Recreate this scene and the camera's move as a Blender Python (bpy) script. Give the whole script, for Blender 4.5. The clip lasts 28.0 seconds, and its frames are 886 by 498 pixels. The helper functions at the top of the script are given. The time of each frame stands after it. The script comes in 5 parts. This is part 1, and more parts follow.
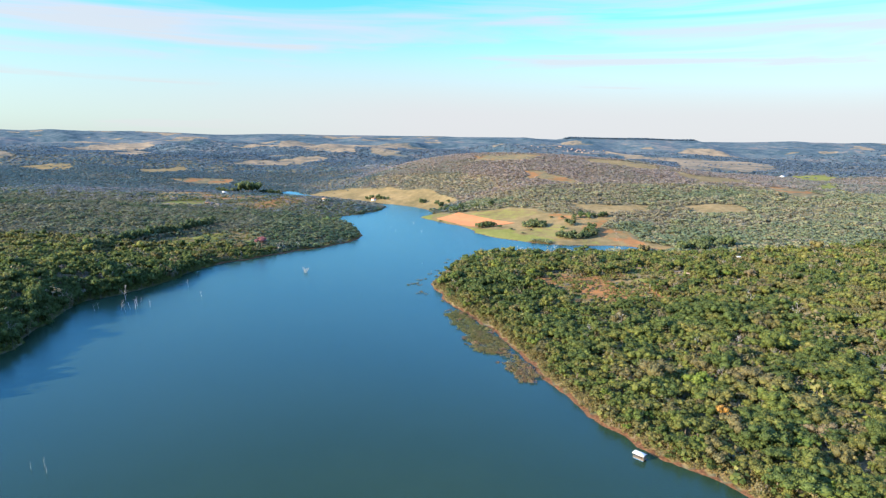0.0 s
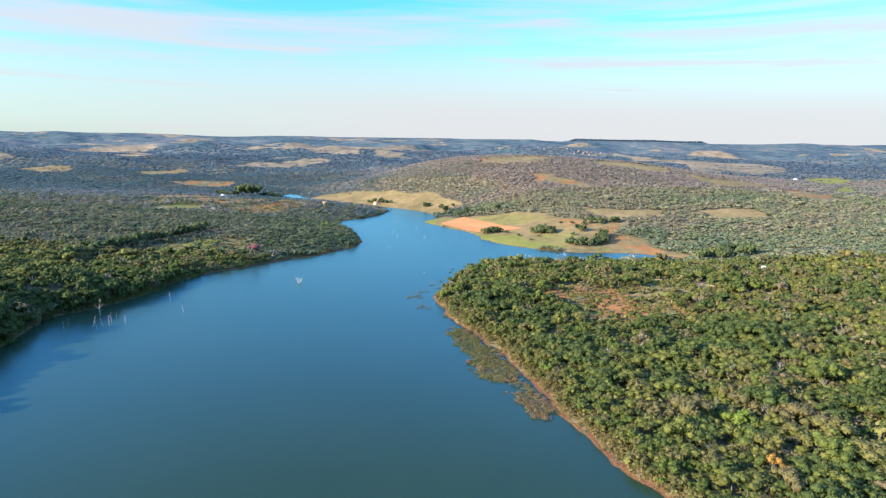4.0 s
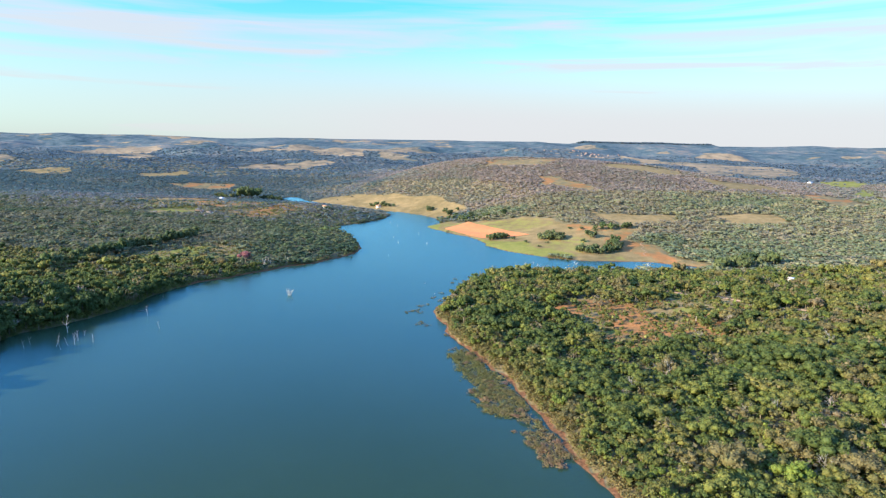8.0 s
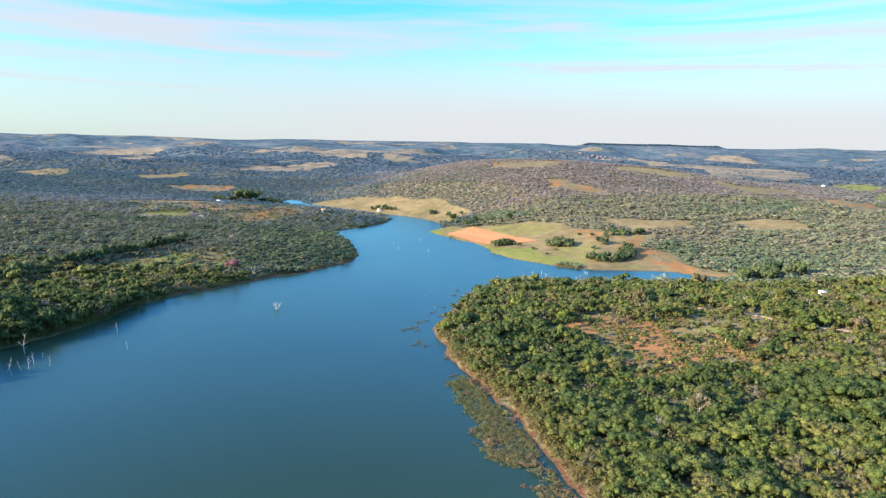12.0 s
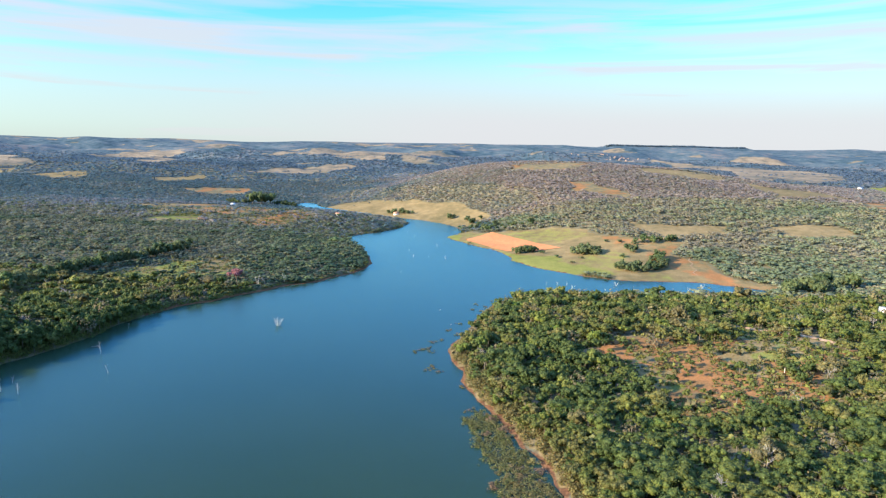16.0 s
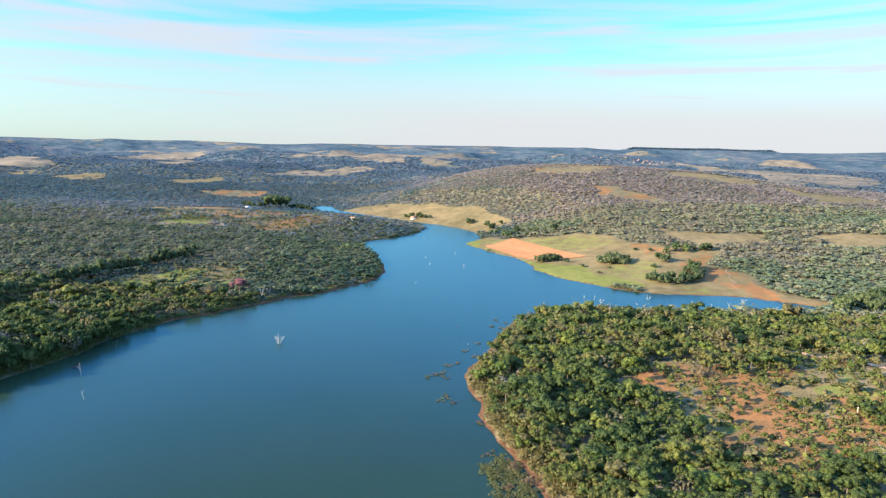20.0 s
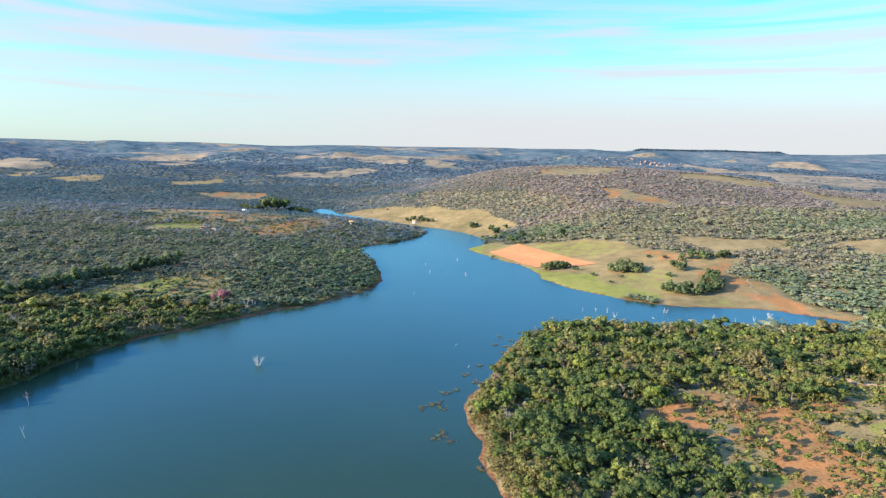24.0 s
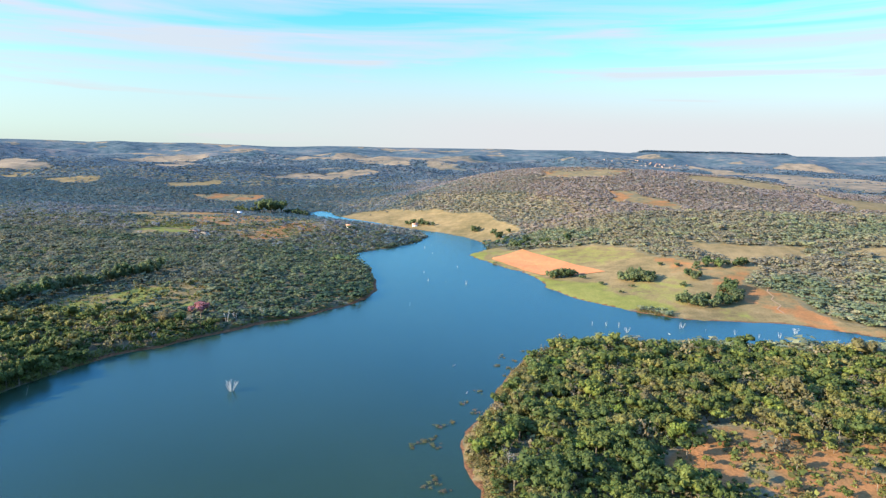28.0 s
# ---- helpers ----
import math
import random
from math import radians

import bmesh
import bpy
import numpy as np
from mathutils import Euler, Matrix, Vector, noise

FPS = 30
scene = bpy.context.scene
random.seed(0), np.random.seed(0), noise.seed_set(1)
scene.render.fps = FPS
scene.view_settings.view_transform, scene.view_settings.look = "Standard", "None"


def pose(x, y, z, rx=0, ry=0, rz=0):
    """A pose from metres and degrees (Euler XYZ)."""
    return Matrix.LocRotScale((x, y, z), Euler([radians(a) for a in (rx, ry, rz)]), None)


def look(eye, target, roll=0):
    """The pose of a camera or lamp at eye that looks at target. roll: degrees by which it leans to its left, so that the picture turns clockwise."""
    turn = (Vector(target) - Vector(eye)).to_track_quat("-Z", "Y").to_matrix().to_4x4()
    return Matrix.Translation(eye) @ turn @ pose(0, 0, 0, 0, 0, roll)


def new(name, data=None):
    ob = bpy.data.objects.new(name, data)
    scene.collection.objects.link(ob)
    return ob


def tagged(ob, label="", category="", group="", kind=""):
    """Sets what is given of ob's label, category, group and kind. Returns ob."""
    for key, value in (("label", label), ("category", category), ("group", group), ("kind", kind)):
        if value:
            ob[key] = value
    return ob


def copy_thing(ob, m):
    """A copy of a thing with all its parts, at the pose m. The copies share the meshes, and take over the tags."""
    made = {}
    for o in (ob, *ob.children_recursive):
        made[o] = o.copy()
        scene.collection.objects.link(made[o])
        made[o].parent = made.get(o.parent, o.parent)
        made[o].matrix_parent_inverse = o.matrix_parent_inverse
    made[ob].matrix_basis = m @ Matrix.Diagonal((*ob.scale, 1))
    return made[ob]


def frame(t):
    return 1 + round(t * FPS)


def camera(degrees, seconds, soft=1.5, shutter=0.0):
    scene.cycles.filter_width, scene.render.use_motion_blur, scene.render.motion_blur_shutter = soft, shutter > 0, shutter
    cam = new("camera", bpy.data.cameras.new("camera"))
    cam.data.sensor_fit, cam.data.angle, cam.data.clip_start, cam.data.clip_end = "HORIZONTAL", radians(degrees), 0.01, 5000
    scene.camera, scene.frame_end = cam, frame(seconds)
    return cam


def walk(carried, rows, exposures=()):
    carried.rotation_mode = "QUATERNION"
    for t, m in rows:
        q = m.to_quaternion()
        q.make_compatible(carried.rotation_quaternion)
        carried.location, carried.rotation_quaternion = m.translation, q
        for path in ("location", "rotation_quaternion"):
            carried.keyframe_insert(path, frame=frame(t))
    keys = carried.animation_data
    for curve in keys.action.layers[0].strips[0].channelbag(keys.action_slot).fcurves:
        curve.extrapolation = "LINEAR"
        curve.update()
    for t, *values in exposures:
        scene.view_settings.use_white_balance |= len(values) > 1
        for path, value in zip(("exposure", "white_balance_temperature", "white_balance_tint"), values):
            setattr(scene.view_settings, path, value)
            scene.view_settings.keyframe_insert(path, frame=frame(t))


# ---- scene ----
cam = camera(73.0, 28.0, soft=1.3)
PATH = [
    (0, (-6.008, 1.462, 100.476), (-5.969, 3.434, 100.143), 1.0),
    (1, (-5.614, 10.054, 100.504), (-5.58, 12.027, 100.174), 1.1),
    (2, (-5.208, 18.55, 100.502), (-5.178, 20.523, 100.173), 1.0),
    (3, (-4.639, 26.843, 100.515), (-4.614, 28.816, 100.188), 1.0),
    (3.5, (-4.285, 30.931, 100.498), (-4.262, 32.904, 100.171), 1.0),
    (5.5, (-2.574, 47.183, 100.256), (-2.56, 49.156, 99.932), 1.1),
    (6, (-2.181, 51.379, 100.251), (-2.17, 53.353, 99.928), 1.1),
    (7, (-1.554, 59.96, 100.285), (-1.546, 61.934, 99.963), 1.1),
    (8, (-0.974, 68.553, 100.323), (-0.972, 70.527, 100.003), 1.1),
    (9, (-0.48, 77.12, 100.354), (-0.481, 79.094, 100.035), 1.1),
    (10, (0.034, 85.765, 100.396), (0.029, 87.739, 100.079), 1.2),
    (11, (0.731, 94.507, 100.398), (0.721, 96.482, 100.081), 1.2),
    (12, (1.444, 103.344, 100.378), (1.43, 105.319, 100.063), 1.2),
    (12.5, (1.757, 107.788, 100.363), (1.741, 109.763, 100.048), 1.2),
    (13, (1.982, 112.289, 100.352), (1.959, 114.264, 100.038), 1.1),
    (13.5, (2.143, 116.803, 100.355), (2.103, 118.778, 100.042), 1.2),
    (15.5, (2.53, 134.631, 100.304), (2.467, 136.605, 99.994), 1.2),
    (16, (2.464, 139.019, 100.301), (2.385, 140.993, 99.991), 1.1),
    (16.5, (2.352, 143.372, 100.299), (2.248, 145.345, 99.99), 1.2),
    (17, (2.188, 147.655, 100.286), (2.071, 149.627, 99.978), 1.2),
    (17.5, (2.02, 151.847, 100.275), (1.889, 153.819, 99.968), 1.2),
    (18, (1.962, 155.932, 100.266), (1.827, 157.904, 99.96), 1.2),
    (19, (2.087, 164.038, 100.23), (1.947, 166.01, 99.925), 1.1),
    (20, (2.316, 172.298, 100.203), (2.172, 174.269, 99.9), 1.2),
    (21, (2.54, 180.573, 100.204), (2.391, 182.545, 99.902), 1.2),
    (21.5, (2.64, 184.758, 100.203), (2.49, 186.73, 99.902), 1.2),
    (23.5, (3.064, 201.614, 99.995), (2.905, 203.585, 99.696), 1.2),
    (24, (3.075, 205.794, 99.99), (2.915, 207.765, 99.692), 1.2),
    (25, (3.045, 213.883, 100.014), (2.882, 215.854, 99.717), 1.3),
    (26, (3.164, 221.801, 100.086), (2.999, 223.772, 99.789), 1.3),
    (27, (3.349, 229.466, 100.057), (3.182, 231.437, 99.762), 1.3),
    (28, (3.629, 237.23, 100.045), (3.459, 239.201, 99.751), 1.3),
]
walk(cam, [(t, look(eye, target, roll)) for t, eye, target, roll in PATH])

# ---- world, sun and exposure ----
SUN_EL, SUN_TO = 19.5, (-0.92, -0.40)
sun_data = bpy.data.lights.new("sun", "SUN")
sun_data.energy, sun_data.angle, sun_data.color = 5.0, radians(0.5), (1.0, 0.85, 0.63)
sun_ob = new("sun", sun_data)
sun_dir = Vector((SUN_TO[0], SUN_TO[1], math.tan(radians(SUN_EL)) * math.hypot(*SUN_TO)))
sun_ob.matrix_world = look((0, 0, 600), Vector((0, 0, 600)) - sun_dir)
scene.view_settings.exposure = 1.92


def make_world():
    w = bpy.data.worlds.new("sky")
    scene.world = w
    w.use_nodes = True
    nt = w.node_tree
    nt.nodes.clear()
    N, L = nt.nodes.new, nt.links.new
    out, bg, sky = N("ShaderNodeOutputWorld"), N("ShaderNodeBackground"), N("ShaderNodeTexSky")
    sky.sky_type, sky.sun_disc = "NISHITA", False
    sky.sun_elevation, sky.sun_rotation = radians(SUN_EL), math.atan2(SUN_TO[0], SUN_TO[1])
    sky.air_density, sky.dust_density, sky.ozone_density = 1.0, 1.0, 1.5
    tc, sep = N("ShaderNodeTexCoord"), N("ShaderNodeSeparateXYZ")
    L(tc.outputs["Generated"], sep.inputs[0])
    # thin white haze low over the horizon, thinning out upwards
    haze = N("ShaderNodeMapRange")
    haze.interpolation_type = "SMOOTHSTEP"
    haze.inputs[1].default_value, haze.inputs[2].default_value = 0.045, 0.215
    haze.inputs[3].default_value, haze.inputs[4].default_value = 0.96, 0.0
    L(sep.outputs[2], haze.inputs[0])
    # the haze is thicker down the lake than over the western hills
    side, veil = N("ShaderNodeMapRange"), N("ShaderNodeMath")
    side.interpolation_type, veil.operation = "SMOOTHSTEP", "MULTIPLY"
    side.inputs[1].default_value, side.inputs[2].default_value = -0.7, 0.05
    side.inputs[3].default_value, side.inputs[4].default_value = 0.66, 1.0
    L(sep.outputs[0], side.inputs[0])
    L(haze.outputs[0], veil.inputs[0])
    L(side.outputs[0], veil.inputs[1])
    # streaks of high cloud, drawn out along the horizon
    mp = N("ShaderNodeMapping")
    mp.inputs["Scale"].default_value = (1.2, 1.2, 17.0)
    mp.inputs["Rotation"].default_value = (0.02, -0.03, 0.0)
    L(tc.outputs["Generated"], mp.inputs[0])
    cl = N("ShaderNodeTexNoise")
    cl.inputs["Scale"].default_value, cl.inputs["Detail"].default_value, cl.inputs["Roughness"].default_value = 1.7, 6.0, 0.55
    cl.inputs["Distortion"].default_value = 0.5
    L(mp.outputs[0], cl.inputs[0])
    cr = N("ShaderNodeMapRange")
    cr.inputs[1].default_value, cr.inputs[2].default_value = 0.35, 0.62
    cr.inputs[3].default_value, cr.inputs[4].default_value = 0.0, 0.85
    L(cl.outputs[0], cr.inputs[0])
    # the streaks thin out higher up
    thin = N("ShaderNodeMapRange")
    thin.inputs[1].default_value, thin.inputs[2].default_value = 0.24, 0.42
    thin.inputs[3].default_value, thin.inputs[4].default_value = 1.0, 0.15
    L(sep.outputs[2], thin.inputs[0])
    wisp = N("ShaderNodeMath")
    wisp.operation = "MULTIPLY"
    L(cr.outputs[0], wisp.inputs[0])
    L(thin.outputs[0], wisp.inputs[1])
    mx = N("ShaderNodeMath")
    mx.operation = "MAXIMUM"
    L(veil.outputs[0], mx.inputs[0])
    L(wisp.outputs[0], mx.inputs[1])
    tint = N("ShaderNodeMix")
    tint.data_type, tint.blend_type = "RGBA", "MULTIPLY"
    tint.inputs[0].default_value = 1.0
    L(sky.outputs[0], tint.inputs[6])
    tones = N("ShaderNodeValToRGB")
    tones.color_ramp.elements.new(0.4)
    tones.color_ramp.elements.new(0.6)
    tones.color_ramp.elements.new(0.8)
    for e, (pos, rgb) in zip(tones.color_ramp.elements, SKY_TINTS):
        e.position, e.color = pos, (*rgb, 1)
    L(sep.outputs[2], tones.inputs[0])
    L(tones.outputs[0], tint.inputs[7])
    mix = N("ShaderNodeMix")
    mix.data_type = "RGBA"
    L(mx.outputs[0], mix.inputs[0])
    L(tint.outputs[2], mix.inputs[6])
    mix.inputs[7].default_value = HAZE_RGB
    L(mix.outputs[2], bg.inputs[0])
    bg.inputs[1].default_value = SKY_STRENGTH
    L(bg.outputs[0], out.inputs[0])


SKY_STRENGTH, HAZE_RGB = 0.124, (1.68, 1.69, 1.77, 1)
SKY_TINTS = [(0.12, (0.32, 0.585, 0.64)), (0.25, (0.165, 0.63, 0.98)), (0.36, (0.13, 0.92, 1.75)), (0.54, (0.13, 0.30, 0.30)), (0.78, (1.75, 2.45, 3.3))]
make_world()
# ---- lie of the land ----
LEFT_SHORE = [(-260, -700), (-225, 0), (-200, 200), (-208, 274), (-226, 345), (-230, 378), (-216, 395), (-200, 430), (-198, 470), (-188, 500),
              (-165, 530), (-148, 560), (-120, 590), (-97, 622), (-85, 665), (-88, 706), (-110, 775), (-148, 845), (-130, 880), (-105, 910),
              (-82, 980), (-90, 1045), (-136, 1096), (-220, 1163), (-316, 1238), (-332, 1330)]
FAR_SHORE = [(-310, 1340), (-275, 1250), (-190, 1165), (-110, 1085), (-67, 1056), (-29, 1012), (-2, 955), (-10, 905), (-26, 868), (3, 820), (39, 769),
             (48, 705), (77, 671), (107, 645), (133, 631), (168, 633), (198, 631), (220, 617), (245, 598)]
RIGHT_SHORE = [(205, 585), (157, 578), (122, 573), (93, 575), (66, 573), (38, 562), (22, 541), (14, 510), (0, 463), (-7, 440), (0, 407), (8, 379), (22, 352),
               (32, 313), (40, 282), (46, 255), (56, 214), (71, 186), (92, 162), (140, 60), (220, -100), (260, -700)]
MEADOWS = [
    [(-32, 868), (-18, 900), (10, 905), (22, 868), (54, 866), (82, 858), (129, 836), (155, 806), (183, 774), (222, 762), (212, 720), (228, 698), (228, 662), (234, 632), (262, 605), (215, 600), (120, 630), (40, 690), (30, 770)],
    [(-100, 1060), (-180, 1150), (-262, 1232), (-235, 1290), (-167, 1247), (-74, 1179), (-19, 1134), (14, 1057), (39, 1004), (12, 985), (0, 950), (-40, 1010)],
]
FARMLAND = [(-540, 1075), (-476, 1130), (-412, 1180), (-350, 1190), (-300, 1140), (-211, 976), (-200, 940), (-226, 905), (-285, 876), (-330, 892), (-400, 915), (-490, 1000)]
CLEARING = [(72, 447), (90, 454), (106, 449), (118, 440), (130, 440), (141, 448), (152, 468), (166, 466), (188, 450), (204, 424), (182, 400), (162, 388), (144, 370), (124, 354), (96, 345), (80, 354), (84, 378), (80, 392), (84, 410), (66, 418)]
RED_FIELD = [(1, 843), (33, 870), (101, 760), (70, 755), (46, 764), (24, 800)]
# open ground in the woods: kind (0 dry grass, 1 bare soil, 2 green grass, 3 mixed grass) and outline
OPEN_GROUND = [
    (0, [(866, 3257), (965, 3018), (1140, 2792), (1336, 2734), (1351, 2499), (1183, 2157), (1031, 1956), (970, 1988), (1015, 2212), (879, 1999), (874, 2133), (996, 2473), (955, 2629), (934, 2923)]),
    (0, [(294, 1288), (351, 1331), (440, 1300), (470, 1229), (406, 1199), (327, 1246)]),
    (0, [(453, 1176), (474, 1144), (497, 1111), (570, 1159), (557, 1051), (521, 1067), (450, 1031), (444, 1096)]),
    (1, [(562, 1015), (605, 1002), (607, 951), (560, 911), (548, 939), (538, 969)]),
    (2, [(1058, 1777), (1151, 1824), (1189, 1810), (1088, 1685), (997, 1613)]),
    (2, [(809, 1260), (1096, 1618), (682, 1041), (719, 1123)]),
    (0, [(188, 841), (215, 816), (280, 828), (296, 817), (255, 794), (203, 794)]),
    (0, [(302, 797), (353, 823), (381, 826), (413, 823), (416, 798), (374, 798)]),
    (1, [(154, 1119), (194, 1104), (221, 1053), (226, 994), (203, 1012), (185, 1053), (156, 1070)]),
    (1, [(150, 1385), (190, 1400), (235, 1370), (220, 1336), (203, 1270), (163, 1296), (129, 1349)]),
    (0, [(-794, 3727), (-521, 3129), (-390, 3742), (-141, 3480), (-167, 3379), (-325, 2511), (-425, 2445), (-561, 2662)]),
    (0, [(-1078, 1629), (-1116, 1773), (-1023, 1726), (-935, 1592), (-994, 1589)]),
    (0, [(-1712, 2841), (-1815, 3327), (-1637, 3554), (-1470, 3246), (-1289, 2599), (-1436, 2713)]),
    (0, [(-813, 1695), (-755, 1867), (-733, 1789), (-730, 1592)]),
    (1, [(-630, 1495), (-509, 1543), (-487, 1455), (-587, 1428)]),
    (1, [(-724, 2009), (-626, 2253), (-476, 2363), (-418, 2089), (-573, 2070), (-632, 1968)]),
    (3, [(-276, 526), (-268, 549), (-243, 570), (-229, 583), (-192, 594), (-188, 632), (-220, 645), (-243, 622), (-264, 592), (-284, 552)]),
    (0, [(-293, 495), (-287, 512), (-268, 502), (-260, 474), (-270, 464)]),
    (0, [(-811, 3105), (-772, 3773), (-566, 2794), (-681, 2757)]),
    (0, [(-535, 1080), (-476, 1128), (-415, 1172), (-398, 1128), (-440, 1080), (-490, 1035)]),
    (3, [(-386, 862), (-398, 930), (-352, 942), (-336, 885)]),
    (1, [(-292, 905), (-262, 938), (-220, 944), (-236, 908), (-262, 890)]),
    (0, [(-1076, 2130), (-1340, 2760), (-1260, 2740), (-1005, 2150)]),
    (0, [(-1704, 2276), (-1531, 2145), (-1444, 1960), (-1500, 1950), (-1640, 2100)]),
    (0, [(-1351, 1828), (-1328, 1853), (-1269, 1809), (-1275, 1773)]),
    (0, [(-718, 2025), (-631, 2172), (-564, 2285), (-425, 2358), (-416, 2314), (-536, 2236), (-625, 2090)]),
    (1, [(69, 1315), (108, 1395), (160, 1450), (207, 1435), (217, 1299), (182, 1277), (120, 1287)]),
]
# small open spots: x, y, half length, half width, turn, kind
NEAR_PATCHES = [(172, 450, 24, 9, -45, 0), (206, 410, 24, 9, -40, 0), (266, 514, 13, 10, 0, 0), (114, 490, 13, 4, 10, 1), (165, 509, 14, 4, 5, 1), (205, 524, 18, 5, 5, 1), (173, 536, 10, 3, 0, 1), (225, 470, 26, 8, 35, 0), (-385, 925, 50, 22, 20, 2)]
# ground with scattered trees: x, y, half length, half width, turn
SPARSE = [(150, 500, 60, 22, 15), (225, 470, 30, 14, 35), (-238, 596, 70, 32, 45), (-278, 492, 24, 24, 0), (-385, 925, 50, 22, 20), (-370, 1010, 120, 90, 40), (-270, 930, 60, 40, 40)]
# patches where the leaf tint is lowered, darker and greener: x, y, half length, half width, turn
DARKER_PATCHES = [(62, 402, 46, 38, -20), (0, 1120, 120, 60, -55), (60, 930, 90, 26, -40), (300, 690, 70, 30, 60), (-860, 1280, 130, 38, 25), (-830, 1515, 130, 45, 20), (-930, 1900, 200, 60, 5), (-560, 2650, 220, 70, 0), (-420, 1330, 120, 36, 35), (-130, 1370, 140, 26, 65), (-300, 1010, 70, 14, -20),
           (-640, 1180, 130, 22, 10), (-420, 960, 90, 16, -25), (-480, 780, 90, 18, 30), (-1250, 2100, 240, 70, 10), (-350, 800, 60, 14, 10), (240, 700, 30, 20, 60), (330, 640, 60, 18, 40), (420, 900, 80, 20, 20)]
FAR_PATCHES = [(-1450, 1960, 90, 100, 0, 0), (1500, 3300, 160, 120, 10, 0)]


def hash2(i, j, k):
    h = (i * 374761393 + j * 668265263 + k * 1442695041) & 0xFFFFFFFF
    h = ((h ^ (h >> 13)) * 1274126177) & 0xFFFFFFFF
    return ((h ^ (h >> 16)) & 0xFFFF) / 65535.0


def vnoise(x, y, size, k=0):
    """Smooth value noise, -1 to 1, with cells of the given size."""
    x, y = np.asarray(x, float) / size, np.asarray(y, float) / size
    i, j = np.floor(x).astype(np.int64), np.floor(y).astype(np.int64)
    u, v = x - i, y - j
    u, v = u * u * u * (u * (u * 6 - 15) + 10), v * v * v * (v * (v * 6 - 15) + 10)
    a = hash2(i, j, k) * (1 - u) + hash2(i + 1, j, k) * u
    b = hash2(i, j + 1, k) * (1 - u) + hash2(i + 1, j + 1, k) * u
    return 2 * (a * (1 - v) + b * v) - 1


def fbm(x, y, size, octaves=4, k=0):
    total, amp = 0.0, 0.55
    for n in range(octaves):
        total = total + amp * vnoise(x, y, size / 2**n, k + 17 * n)
        amp *= 0.5
    return total


def inside_dist(x, y, poly):
    """Distance to a polygon's edge: positive outside it, negative inside."""
    x, y = np.asarray(x, float), np.asarray(y, float)
    best, odd = np.full(x.shape, 1e18), np.zeros(x.shape, bool)
    for (ax, ay), (bx, by) in zip(poly, poly[1:] + poly[:1]):
        dx, dy = bx - ax, by - ay
        t = np.clip(((x - ax) * dx + (y - ay) * dy) / (dx * dx + dy * dy), 0, 1)
        best = np.minimum(best, (x - ax - t * dx) ** 2 + (y - ay - t * dy) ** 2)
        if dy:
            odd ^= ((ay > y) != (by > y)) & (x < ax + (y - ay) * dx / dy)
    return np.where(odd, -1, 1) * np.sqrt(best)


def rounded(poly):
    """Cuts the corners of a closed line twice."""
    for _ in range(2):
        poly = [q for (ax, ay), (bx, by) in zip(poly, poly[1:] + poly[:1]) for q in ((ax * 0.75 + bx * 0.25, ay * 0.75 + by * 0.25), (ax * 0.25 + bx * 0.75, ay * 0.25 + by * 0.75))]
    return poly


LAKE = rounded(LEFT_SHORE + FAR_SHORE + RIGHT_SHORE)


def shore(x, y):
    """Metres from the waterline: positive on land."""
    wx = x + 2.5 * vnoise(x, y, 17, 3) + 1.0 * vnoise(x, y, 6, 4)
    wy = y + 2.5 * vnoise(x, y, 17, 5) + 1.0 * vnoise(x, y, 6, 6)
    return inside_dist(wx, wy, LAKE)


def bell(v):
    return np.exp(-0.5 * v * v)


def height(x, y, d=None):
    x, y = np.asarray(x, float), np.asarray(y, float)
    d = shore(x, y) if d is None else d
    on = np.maximum(d, 0)
    z = 0.15 + 0.9 * (1 - np.exp(-on / 4)) + 40 * (1 - np.exp(-((on / 450) ** 1.3)))
    z = z + 12 * (1 - np.exp(-((on / 17) ** 1.4))) * np.clip((-120 - x) / 60, 0, 1) * np.clip((505 - y) / 110, 0, 1)
    sx = np.where(x < 180, 250.0, 310.0)
    z = z + 75 * bell((x - 180) / sx) * bell((y - 1400) / 330) * np.clip(on / 150, 0, 1)
    z = z - 14 * bell((x - 900) / 500) * bell((y - 1450) / 350)
    back = np.clip((y - 1700) / 2800, 0, 1.05)
    z = z + 135 * back**1.35
    far = np.clip((y - 500) / 2200, 0, 1)
    rough = np.clip(on / 120, 0, 1)
    z = z + rough * ((2.0 + 26 * far + 26 * np.clip((y - 1500) / 900, 0, 1)) * fbm(x, y, 520, 3, 40) + (0.8 + 4 * far) * fbm(x, y, 110, 3, 60) + 8 * np.clip((y - 800) / 1600, 0, 1) * fbm(x, y, 210, 3, 64))
    flat = bell((x - 1000) / 420) * bell((y - 2330) / 380)
    z = z * (1 - flat) + flat * (50 + 0.035 * (y - 2190))
    rim = np.clip((y - 4000) / 600, 0, 1)
    rim = rim * rim * (3 - 2 * rim)
    z = z * (1 - rim) + rim * (176 + 9 * vnoise(x, y * 0, 900, 90) + 3 * vnoise(x, y * 0, 260, 91))
    z = z + rim * 13 * np.clip((x - 960) / 60, 0, 1) * np.clip((1960 - x) / 25, 0, 1)
    return np.where(d > 0, z, np.maximum(-3.0, 0.12 + 0.22 * d))


